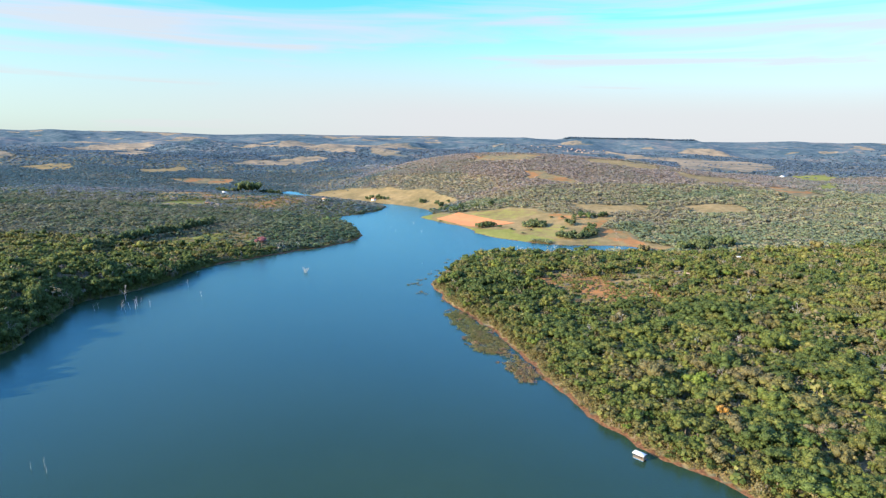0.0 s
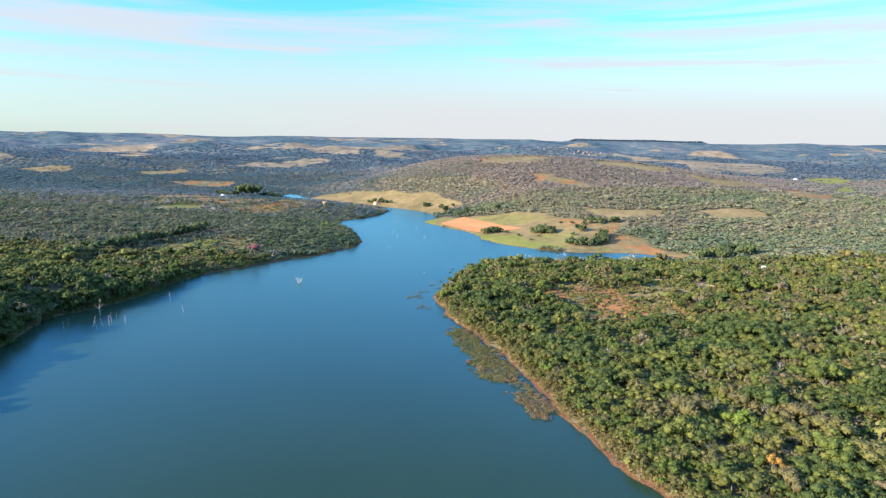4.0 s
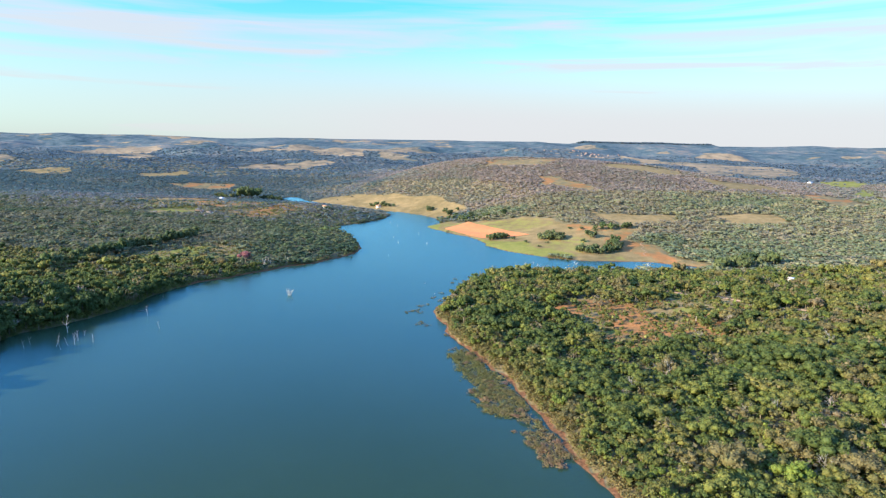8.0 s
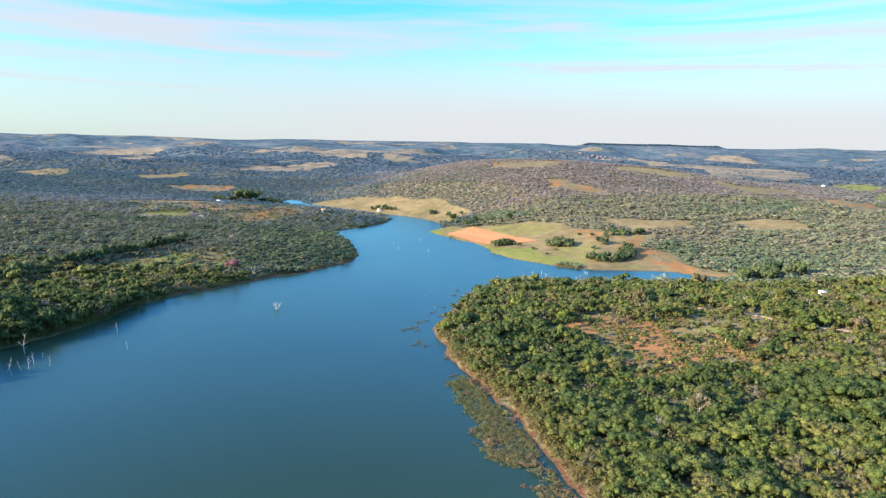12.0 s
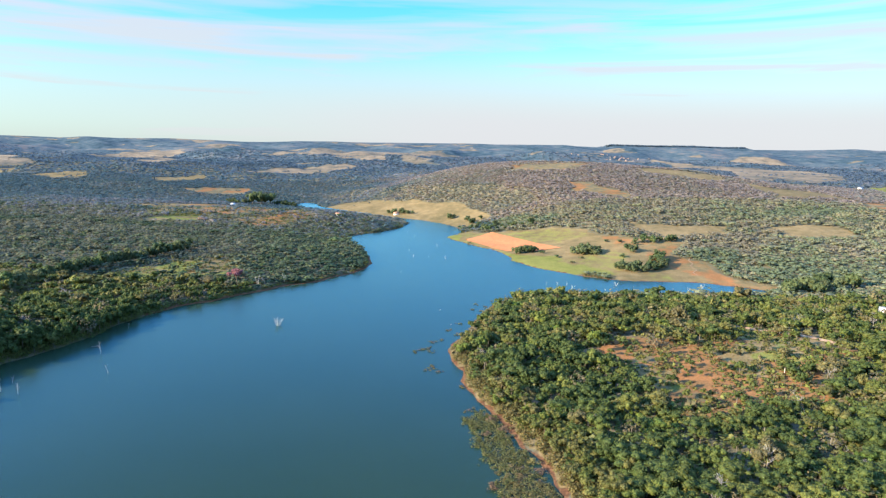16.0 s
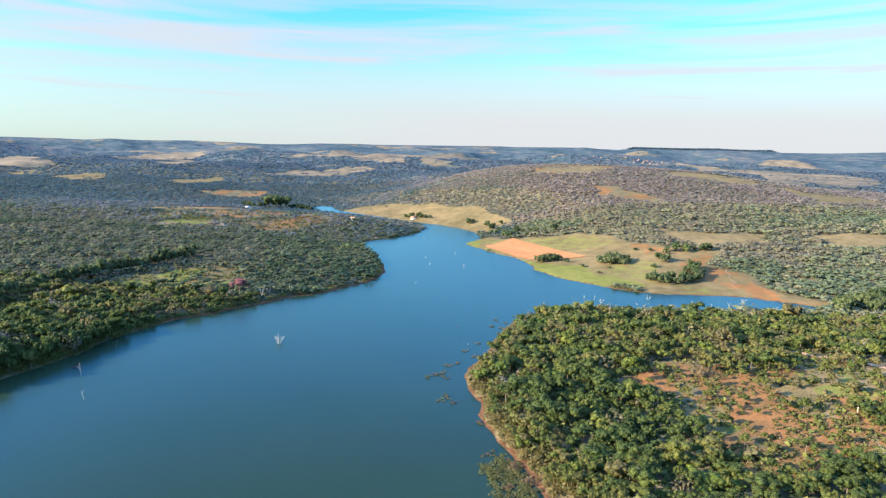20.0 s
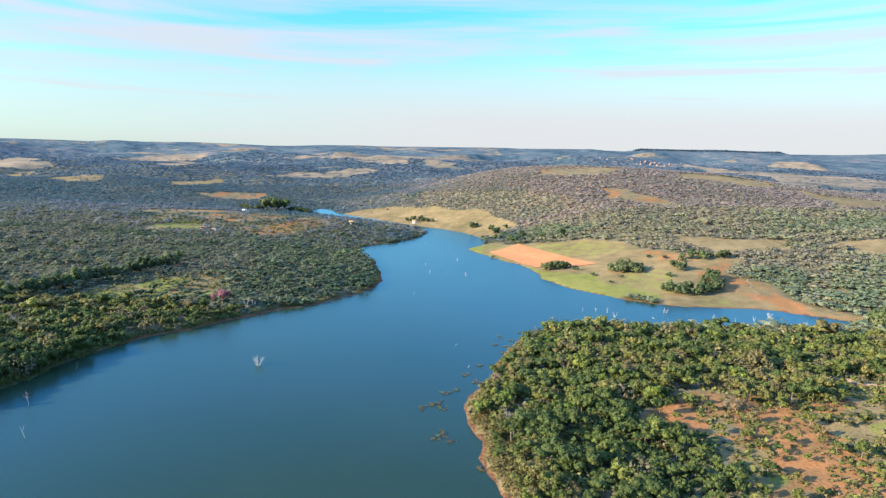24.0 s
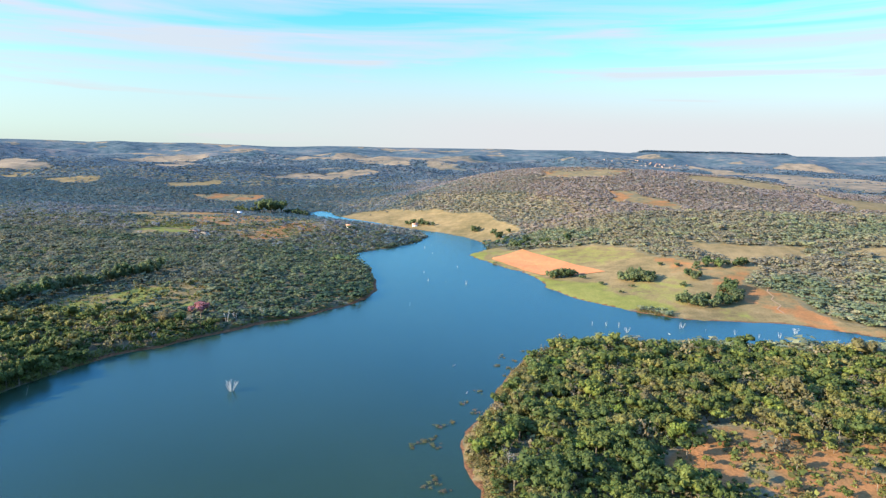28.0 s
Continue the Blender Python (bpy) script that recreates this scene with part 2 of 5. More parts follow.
def cover(x, y):
    """How far open ground (0 to 1) lies at a place: dry grass, bare soil, green grass, and how open it is for trees."""
    jx, jy = x + 7 * vnoise(x, y, 30, 11), y + 7 * vnoise(x, y, 30, 12)
    dry, soil, green = np.zeros(x.shape), np.zeros(x.shape), np.zeros(x.shape)

    def edge(dist, soft):
        return np.clip(0.5 - dist / soft, 0, 1)

    mx, my = jx + 9 * vnoise(x, y, 55, 13), jy + 9 * vnoise(x, y, 55, 14)
    a = edge(inside_dist(mx, my, MEADOWS[0]), 8)
    lush = edge(inside_dist(jx, jy, [(-45, 870), (-22, 905), (0, 870), (-6, 842), (18, 796), (40, 764), (64, 742), (88, 712), (110, 684), (128, 650), (120, 620), (40, 660), (20, 780)]), 18)
    bare = np.clip((x + 0.25 * (y - 700) - 158) / 30 + 1.2 * fbm(x, y, 40, 3, 21), 0, 1)
    green = np.maximum(green, a * np.clip(lush * (0.95 + 0.5 * fbm(x, y, 30, 3, 23)), 0, 0.9))
    soil = np.maximum(soil, a * bare * np.clip(0.50 + 0.5 * fbm(x, y, 26, 3, 25), 0.40, 0.60))
    green = np.maximum(green, a * np.clip(0.34 + 0.5 * fbm(x, y, 34, 3, 24), 0, 0.46) * (1 - bare))
    dry = np.maximum(dry, a * np.clip(1 - 0.35 * bare, 0, 1))
    dry = np.maximum(dry, edge(inside_dist(mx, my, MEADOWS[1]), 10))
    for kind, outline in OPEN_GROUND:
        wild = 0.7 + (min(q[1] for q in outline) > 900) * 0.5 + (min(q[1] for q in outline) > 1900) * 1.5
        m = edge(inside_dist(x + wild * (mx - x), y + wild * (my - y), outline), 6 * wild)
        if 780 < min(q[1] for q in outline) < 2200:
            m = np.maximum(m, edge(inside_dist(x + wild * (mx - x), y + wild * (my - y) + 0.03 * min(q[1] for q in outline), outline), 6 * wild))
        s = np.clip(0.5 + 1.4 * fbm(x, y, 20 * wild, 3, 39), 0, 1)
        dry = np.maximum(dry, m * (1 if kind == 0 else 0.5 if kind == 1 else s if kind == 3 else 0))
        soil = np.maximum(soil, m * (0.7 * s if kind == 1 else 0))
        green = np.maximum(green, m * (0.85 if kind == 2 else 1 - s if kind == 3 else 0))
    c = edge(inside_dist(mx, my, FARMLAND), 24)
    s = np.clip(0.45 + 1.5 * fbm(x, y, 60, 3, 35), 0, 1)
    soil, dry = np.maximum(soil, c * s * 0.55), np.maximum(dry, c * (1 - s) * 0.8)
    c = edge(inside_dist(jx, jy, CLEARING), 10)
    s = np.clip(0.56 + 1.8 * fbm(x, y, 22, 3, 33), 0, 0.9)
    soil, dry = np.maximum(soil, c * s), np.maximum(dry, c * (1 - s))
    green = np.maximum(green, c * np.clip(1.8 * fbm(x, y, 16, 3, 37) + 0.04, 0, 0.66))
    for px, py, a_, b_, turn, kind in NEAR_PATCHES + FAR_PATCHES:
        u, v = jx - px, jy - py
        ct, st = math.cos(radians(turn)), math.sin(radians(turn))
        r = np.hypot((u * ct + v * st) / a_, (v * ct - u * st) / b_) * (1 + 0.55 * fbm(x, y, 0.8 * b_ + 12, 4, 50 + kind))
        m = np.clip((1.05 - r) / 0.12, 0, 1)
        soil = np.maximum(soil, m * (0.75 if kind == 1 else 0))
        dry = np.maximum(dry, m * (1 if kind == 0 else 0.4))
        green = np.maximum(green, m * (0.8 if kind == 2 else 0))
    far = np.clip((y - 1500) / 1500, 0, 1)
    g = np.clip((fbm(x, y * 1.6, 200, 5, 71) - 0.33 - 0.05 * np.clip((y - 2600) / 500, 0, 1)) / 0.10, 0, 0.8) * far
    dry = np.maximum(dry, g)
    open_ = np.clip(np.maximum(np.maximum(dry, soil), green), 0, 1)
    return dry, soil, green, open_


# ---- materials ----
def shader(name, rough=0.8):
    m = bpy.data.materials.new(name)
    m.use_nodes = True
    b = m.node_tree.nodes["Principled BSDF"]
    b.inputs["Roughness"].default_value = rough
    b.inputs["Specular IOR Level"].default_value = 0.25
    return m, m.node_tree, b


def noise_node(nt, size, detail=4.0, rough=0.55):
    """Noise with cells of the given size in metres, in the world's or the thing's own place."""
    tc, n = nt.nodes.new("ShaderNodeTexCoord"), nt.nodes.new("ShaderNodeTexNoise")
    nt.links.new(tc.outputs["Object"], n.inputs["Vector"])
    n.inputs["Scale"].default_value, n.inputs["Detail"].default_value, n.inputs["Roughness"].default_value = 1 / size, detail, rough
    return n


def ramp_node(nt, source, stops):
    r = nt.nodes.new("ShaderNodeValToRGB")
    while len(r.color_ramp.elements) < len(stops):
        r.color_ramp.elements.new(0.5)
    for e, (pos, rgb) in zip(r.color_ramp.elements, stops):
        e.position, e.color = pos, (*rgb, 1)
    nt.links.new(source, r.inputs[0])
    return r.outputs[0]


def mix_node(nt, fac, a, b, blend="MIX"):
    m = nt.nodes.new("ShaderNodeMix")
    m.data_type, m.blend_type = "RGBA", blend
    for socket, value in ((m.inputs[0], fac), (m.inputs[6], a), (m.inputs[7], b)):
        if isinstance(value, bpy.types.NodeSocket):
            nt.links.new(value, socket)
        else:
            socket.default_value = value if isinstance(value, (int, float)) else (*value, 1)
    return m.outputs[2]


def math_node(nt, op, a, b):
    m = nt.nodes.new("ShaderNodeMath")
    m.operation, m.use_clamp = op, True
    for socket, value in zip(m.inputs, (a, b)):
        if isinstance(value, bpy.types.NodeSocket):
            nt.links.new(value, socket)
        else:
            socket.default_value = value
    return m.outputs[0]


def bump_node(nt, bsdf, source, strength, distance):
    b = nt.nodes.new("ShaderNodeBump")
    b.inputs["Strength"].default_value, b.inputs["Distance"].default_value = strength, distance
    nt.links.new(source, b.inputs["Height"])
    nt.links.new(b.outputs[0], bsdf.inputs["Normal"])


def plain(name, dark, light, size, rough=0.75, metal=0.0, bump=0.3):
    m, nt, b = shader(name, rough)
    n, n2 = noise_node(nt, size), noise_node(nt, size * 7, 2)
    col = mix_node(nt, 0.5, ramp_node(nt, n.outputs[0], [(0.3, dark), (0.7, light)]), ramp_node(nt, n2.outputs[0], [(0.35, dark), (0.65, light)]))
    nt.links.new(col, b.inputs["Base Color"])
    b.inputs["Metallic"].default_value = metal
    bump_node(nt, b, n.outputs[0], bump, size * 0.3)
    return m


def ground_material():
    m, nt, b = shader("land", 0.95)
    b.inputs["Specular IOR Level"].default_value = 0.05
    at = nt.nodes.new("ShaderNodeAttribute")
    at.attribute_name = "cover"
    sep = nt.nodes.new("ShaderNodeSeparateColor")
    nt.links.new(at.outputs["Color"], sep.inputs[0])
    fine, mid, wide = noise_node(nt, 1.2, 5), noise_node(nt, 9, 5), noise_node(nt, 60, 4)
    litter = ramp_node(nt, mid.outputs[0], [(0.3, (0.08, 0.076, 0.046)), (0.55, (0.125, 0.108, 0.068)), (0.75, (0.19, 0.15, 0.098))])
    dry = ramp_node(nt, mix_node(nt, 0.5, mid.outputs[0], wide.outputs[0]), [(0.36, (0.102, 0.080, 0.036)), (0.5, (0.160, 0.116, 0.054)), (0.62, (0.216, 0.152, 0.072))])
    soil = ramp_node(nt, mix_node(nt, 0.5, mid.outputs[0], wide.outputs[0]), [(0.32, (0.120, 0.080, 0.036)), (0.5, (0.200, 0.098, 0.040)), (0.68, (0.290, 0.125, 0.048))])
    green = ramp_node(nt, mix_node(nt, 0.5, mid.outputs[0], wide.outputs[0]), [(0.32, (0.098, 0.104, 0.026)), (0.5, (0.142, 0.140, 0.036)), (0.68, (0.190, 0.172, 0.050))])

    def mask(socket):
        wob = math_node(nt, "MULTIPLY", mid.outputs[0], 0.8)
        s = math_node(nt, "ADD", socket, wob)
        r = nt.nodes.new("ShaderNodeMapRange")
        r.inputs[1].default_value, r.inputs[2].default_value = 0.78, 0.98
        add = nt.nodes.new("ShaderNodeMath")
        nt.links.new(socket, add.inputs[0])
        nt.links.new(wob, add.inputs[1])
        nt.links.new(add.outputs[0], r.inputs[0])
        return r.outputs[0]

    col = mix_node(nt, mask(sep.outputs[0]), litter, dry)
    col = mix_node(nt, mask(sep.outputs[2]), col, green)
    col = mix_node(nt, mask(sep.outputs[1]), col, soil)
    # wooded ground far out: distance haze put into the colour as slate blue
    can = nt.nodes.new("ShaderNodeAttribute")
    can.attribute_name = "hazed_canopy"
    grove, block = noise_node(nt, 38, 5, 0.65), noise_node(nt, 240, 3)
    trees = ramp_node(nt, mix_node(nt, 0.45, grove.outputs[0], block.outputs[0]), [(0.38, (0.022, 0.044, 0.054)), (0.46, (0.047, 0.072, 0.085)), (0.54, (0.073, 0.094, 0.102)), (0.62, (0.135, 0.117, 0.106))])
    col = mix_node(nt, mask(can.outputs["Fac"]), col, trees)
    # open ground from about 1700 m out is paler
    sav = nt.nodes.new("ShaderNodeAttribute")
    sav.attribute_name = "savanna"
    pale = ramp_node(nt, mix_node(nt, 0.4, grove.outputs[0], block.outputs[0]), [(0.40, (0.082, 0.080, 0.064)), (0.5, (0.175, 0.132, 0.088)), (0.60, (0.240, 0.180, 0.116))])
    col = mix_node(nt, mask(sav.outputs["Fac"]), col, pale)
    bank_col = ramp_node(nt, fine.outputs[0], [(0.3, (0.065, 0.032, 0.018)), (0.6, (0.135, 0.064, 0.032)), (0.8, (0.21, 0.11, 0.06))])
    col = mix_node(nt, mask(at.outputs["Alpha"]), col, bank_col)
    col = mix_node(nt, 0.35, col, mix_node(nt, 1.0, col, ramp_node(nt, fine.outputs[0], [(0.3, (0.35, 0.35, 0.35)), (0.7, (1.5, 1.5, 1.5))]), "MULTIPLY"))
    nt.links.new(col, b.inputs["Base Color"])
    bump_node(nt, b, fine.outputs[0], 0.6, 0.5)
    return m


FOLIAGE = [(0.0, (0.069, 0.094, 0.027)), (0.2, (0.110, 0.132, 0.032)), (0.42, (0.141, 0.144, 0.039)), (0.6, (0.153, 0.141, 0.047)), (0.78, (0.160, 0.134, 0.058)), (1.0, (0.174, 0.137, 0.080))]
TREE_FOLIAGE = [(0.0, (0.067, 0.092, 0.024)), (0.3, (0.110, 0.130, 0.031)), (0.6, (0.136, 0.134, 0.037)), (0.85, (0.145, 0.130, 0.047)), (1.0, (0.156, 0.132, 0.059))]
DARK_FOLIAGE = [(0.0, (0.059, 0.088, 0.034)), (0.5, (0.094, 0.119, 0.048)), (1.0, (0.130, 0.147, 0.066))]
MID_FOLIAGE = [(0.0, (0.052, 0.084, 0.044)), (0.35, (0.099, 0.121, 0.062)), (0.7, (0.128, 0.132, 0.081)), (1.0, (0.152, 0.146, 0.107))]
# western leaves: greyed and blued so the base colour carries distance haze
HAZY_WEST_FOLIAGE = [(0.0, (0.062, 0.105, 0.112)), (0.4, (0.111, 0.141, 0.145)), (0.75, (0.163, 0.165, 0.172)), (1.0, (0.202, 0.186, 0.198))]
# eastern leaves: lightened so the colour stands in for sun on west-facing slopes
SUNLIT_EAST_FOLIAGE = [(0.0, (0.137, 0.165, 0.093)), (0.35, (0.222, 0.222, 0.125)), (0.7, (0.220, 0.191, 0.127)), (1.0, (0.215, 0.185, 0.141))]
HILL_FOLIAGE = [(0.0, (0.153, 0.163, 0.120)), (0.35, (0.223, 0.207, 0.148)), (0.7, (0.265, 0.211, 0.165)), (1.0, (0.270, 0.207, 0.175))]
# far leaves: distance haze painted in as bluish base colours
HAZY_FAR_FOLIAGE = [(0.0, (0.070, 0.106, 0.132)), (0.5, (0.101, 0.131, 0.157)), (1.0, (0.145, 0.154, 0.168))]


def leaf_material(name, own=False, stops=FOLIAGE, size=0.55, thin=0.46, vary=0.2, grain=0.2):
    """Leaves: the tint comes from each tree's own value, or from the object's random one."""
    m, nt, b = shader(name, 0.65)
    b.inputs["Specular IOR Level"].default_value = 0.2
    if own:
        info = nt.nodes.new("ShaderNodeObjectInfo")
        value = info.outputs["Random"]
    else:
        at = nt.nodes.new("ShaderNodeAttribute")
        at.attribute_name = "tint"
        value = at.outputs["Fac"]
    small, big = noise_node(nt, size, 3), noise_node(nt, 4.5, 2)
    wob = nt.nodes.new("ShaderNodeMath")
    wob.operation = "MULTIPLY_ADD"
    nt.links.new(big.outputs[0], wob.inputs[0])
    wob.inputs[1].default_value, wob.inputs[2].default_value = 0.34, -0.17
    add = math_node(nt, "ADD", value, wob.outputs[0])
    col = ramp_node(nt, add, stops)
    own_light = nt.nodes.new("ShaderNodeTexWhiteNoise")
    own_light.noise_dimensions = "1D"
    spin = nt.nodes.new("ShaderNodeMath")
    spin.operation = "MULTIPLY"
    nt.links.new(value, spin.inputs[0])
    spin.inputs[1].default_value = 977.0
    nt.links.new(spin.outputs[0], own_light.inputs["W"])
    col = mix_node(nt, 1.0, col, ramp_node(nt, own_light.outputs["Value"], [(0.0, (1 - vary, 1 - 0.9 * vary, 1 - 0.8 * vary)), (0.6, (1.0, 1.0, 1.0)), (0.9, (1 + 0.6 * vary, 1 + 0.5 * vary, 1 + 0.2 * vary)), (1.0, (1 + 0.9 * vary, 1 + 1.6 * vary, 1.0))]), "MULTIPLY")
    col = mix_node(nt, 1.0, col, ramp_node(nt, small.outputs[0], [(0.3, (1 - grain,) * 3), (0.7, (1 + grain,) * 3)]), "MULTIPLY")
    geo = nt.nodes.new("ShaderNodeNewGeometry")
    col = mix_node(nt, 1.0, col, ramp_node(nt, geo.outputs["Random Per Island"], [(0.0, (1 - vary,) * 3), (1.0, (1 + vary, 1 + vary, 1 + 0.85 * vary))]), "MULTIPLY")
    nt.links.new(col, b.inputs["Base Color"])
    tr, mx = nt.nodes.new("ShaderNodeBsdfTranslucent"), nt.nodes.new("ShaderNodeMixShader")
    nt.links.new(col, tr.inputs[0])
    mx.inputs[0].default_value = thin
    nt.links.new(b.outputs[0], mx.inputs[1])
    nt.links.new(tr.outputs[0], mx.inputs[2])
    nt.links.new(mx.outputs[0], nt.nodes["Material Output"].inputs[0])
    return m


def water_material():
    """Dark green water under a rippled, bluish sheen."""
    m, nt, b = shader("lake_water", 0.9)
    b.inputs["Specular IOR Level"].default_value = 0.0
    wide = noise_node(nt, 90, 3)
    nt.links.new(ramp_node(nt, wide.outputs[0], [(0.3, (0.013, 0.026, 0.012)), (0.7, (0.016, 0.030, 0.014))]), b.inputs["Base Color"])
    n, n2 = noise_node(nt, 0.4, 2), noise_node(nt, 11, 2)
    add = nt.nodes.new("ShaderNodeMath")
    nt.links.new(n.outputs[0], add.inputs[0])
    nt.links.new(n2.outputs[0], add.inputs[1])
    bump_node(nt, b, add.outputs[0], 0.2, 0.22)
    ripples = b.inputs["Normal"].links[0].from_socket
    sheen, fresnel, mx = nt.nodes.new("ShaderNodeBsdfGlossy"), nt.nodes.new("ShaderNodeFresnel"), nt.nodes.new("ShaderNodeMixShader")
    sheen.inputs["Color"].default_value, sheen.inputs["Roughness"].default_value = (0.54, 1.04, 1.2, 1), 0.22
    fresnel.inputs["IOR"].default_value = 1.335
    nt.links.new(ripples, sheen.inputs["Normal"])
    nt.links.new(ripples, fresnel.inputs["Normal"])
    nt.links.new(fresnel.outputs[0], mx.inputs[0])
    nt.links.new(b.outputs[0], mx.inputs[1])
    nt.links.new(sheen.outputs[0], mx.inputs[2])
    nt.links.new(mx.outputs[0], nt.nodes["Material Output"].inputs[0])
    return m


LAND, WATER = ground_material(), water_material()
HAZY_WEST_LEAF = leaf_material("hazy_western_leaves", stops=HAZY_WEST_FOLIAGE, size=4.0, vary=0.16, grain=0.14)
MID_LEAF, HILL_LEAF = leaf_material("mixed_leaves", stops=MID_FOLIAGE, size=2.0, vary=0.2, grain=0.2), leaf_material("dry_leaves", stops=HILL_FOLIAGE, size=4.0, vary=0.06, grain=0.10)
SUNLIT_EAST_LEAF = leaf_material("sunlit_olive_leaves", stops=SUNLIT_EAST_FOLIAGE, size=2.0, vary=0.06, grain=0.10)
HAZY_FAR_LEAF = leaf_material("hazy_far_leaves", stops=HAZY_FAR_FOLIAGE, size=9.0, vary=0.10, grain=0.12)
LEAF, LEAF_OWN = leaf_material("leaves", vary=0.27), leaf_material("tree_leaves", own=True, stops=TREE_FOLIAGE)
BRUSH_LEAF = leaf_material("brush_leaves", stops=[(0.0, (0.125, 0.125, 0.042)), (0.5, (0.185, 0.146, 0.060)), (1.0, (0.225, 0.130, 0.080))])
STRAW_LEAF = leaf_material("straw_scrub_leaves", stops=[(0.0, (0.095, 0.092, 0.028)), (0.5, (0.155, 0.122, 0.044)), (1.0, (0.225, 0.150, 0.062))])
DARK_LEAF = leaf_material("dark_leaves", own=True, stops=DARK_FOLIAGE)
SHRUB_LEAF = leaf_material("shrub_leaves", own=True, stops=[(0.0, (0.125, 0.125, 0.042)), (0.5, (0.180, 0.140, 0.060)), (1.0, (0.210, 0.120, 0.075))])
AMBER_LEAF = leaf_material("amber_leaves", own=True, stops=[(0.0, (0.30, 0.17, 0.04)), (1.0, (0.36, 0.20, 0.05))])
PINK_LEAF = leaf_material("pink_blossom", own=True, stops=[(0.0, (0.25, 0.105, 0.115)), (1.0, (0.31, 0.14, 0.15))])
BARK = plain("bark", (0.07, 0.055, 0.04), (0.20, 0.165, 0.125), 0.3)
GREY_WOOD = plain("grey_wood", (0.15, 0.13, 0.11), (0.30, 0.27, 0.24), 0.4)
PALE_WOOD = plain("bleached_wood", (0.22, 0.20, 0.18), (0.44, 0.41, 0.38), 0.4)
RED_SOIL = plain("red_soil", (0.33, 0.115, 0.040), (0.41, 0.155, 0.058), 6.0, 0.95, bump=0.5)
PATH_SOIL = plain("path_soil", (0.34, 0.20, 0.11), (0.47, 0.295, 0.17), 1.5, 0.95)
GULLY_SOIL = plain("gully_soil", (0.20, 0.125, 0.07), (0.31, 0.20, 0.12), 1.5, 0.95)
WHITE_PAINT = plain("white_paint", (0.68, 0.67, 0.64), (0.82, 0.81, 0.78), 1.0)
DUSTY_WALL = plain("dusty_walls", (0.22, 0.20, 0.18), (0.34, 0.31, 0.28), 2.0)
ROOF_SHEET = plain("roof_sheet", (0.40, 0.39, 0.38), (0.58, 0.57, 0.56), 0.6, 0.45)
CLAY_TILE = plain("clay_tiles", (0.30, 0.13, 0.07), (0.48, 0.24, 0.14), 0.5)
WEATHERED = plain("weathered_boards", (0.11, 0.085, 0.06), (0.24, 0.19, 0.145), 0.3)
DARK_GLASS = plain("dark_opening", (0.02, 0.02, 0.02), (0.05, 0.05, 0.05), 0.5, 0.3)
DRUM_BLUE = plain("drum_plastic", (0.03, 0.09, 0.20), (0.06, 0.14, 0.28), 0.3, 0.4)
HULL = plain("boat_hull", (0.03, 0.03, 0.03), (0.08, 0.075, 0.07), 0.4, 0.5)


# ---- mesh helpers ----
def mesh_of(name, verts, faces, mats, mat_index=None, tints=None):
    """A mesh from arrays of points and triangles or quads."""
    me = bpy.data.meshes.new(name)
    verts, faces = np.asarray(verts, np.float32), np.asarray(faces, np.int32)
    k = faces.shape[1]
    me.vertices.add(len(verts))
    me.vertices.foreach_set("co", verts.ravel())
    me.loops.add(faces.size)
    me.loops.foreach_set("vertex_index", faces.ravel())
    me.polygons.add(len(faces))
    me.polygons.foreach_set("loop_start", np.arange(0, faces.size, k, dtype=np.int32))
    for m in mats if isinstance(mats, (list, tuple)) else [mats]:
        me.materials.append(m)
    if mat_index is not None:
        me.polygons.foreach_set("material_index", np.asarray(mat_index, np.int32))
    if tints is not None:
        me.attributes.new("tint", "FLOAT", "POINT").data.foreach_set("value", np.asarray(tints, np.float32))
    me.update(calc_edges=True)
    return me


def part(name, shape, material, parent, label=""):
    """One mesh under a thing or a part, from (points, faces) or a mesh."""
    me = shape if isinstance(shape, bpy.types.Mesh) else mesh_of(name, *shape, material)
    ob = new(name, me)
    ob.parent = parent
    return tagged(ob, label)


def join(*shapes):
    verts, faces, at = [], [], 0
    for v, f in shapes:
        verts.append(np.asarray(v, float))
        faces.append(np.asarray(f, int) + at)
        at += len(v)
    return np.concatenate(verts), np.concatenate(faces)


def boxes(*specs):
    """Boxes with slightly drawn-in top edges, as (centre, size) pairs."""
    out = []
    for (cx, cy, cz), (sx, sy, sz) in specs:
        b = min(sx, sy, sz) * 0.08
        v = []
        for z, e in ((-0.5, b), (-0.5 + b / sz, 0), (0.5 - b / sz, 0), (0.5, b)):
            for sxn, syn in ((-1, -1), (1, -1), (1, 1), (-1, 1)):
                v.append((cx + sxn * (sx / 2 - e), cy + syn * (sy / 2 - e), cz + z * sz))
        f = [(3, 2, 1, 0), (12, 13, 14, 15)]
        for r in range(3):
            f += [(4 * r + i, 4 * r + (i + 1) % 4, 4 * r + 4 + (i + 1) % 4, 4 * r + 4 + i) for i in range(4)]
        out.append((v, f))
    return join(*out)


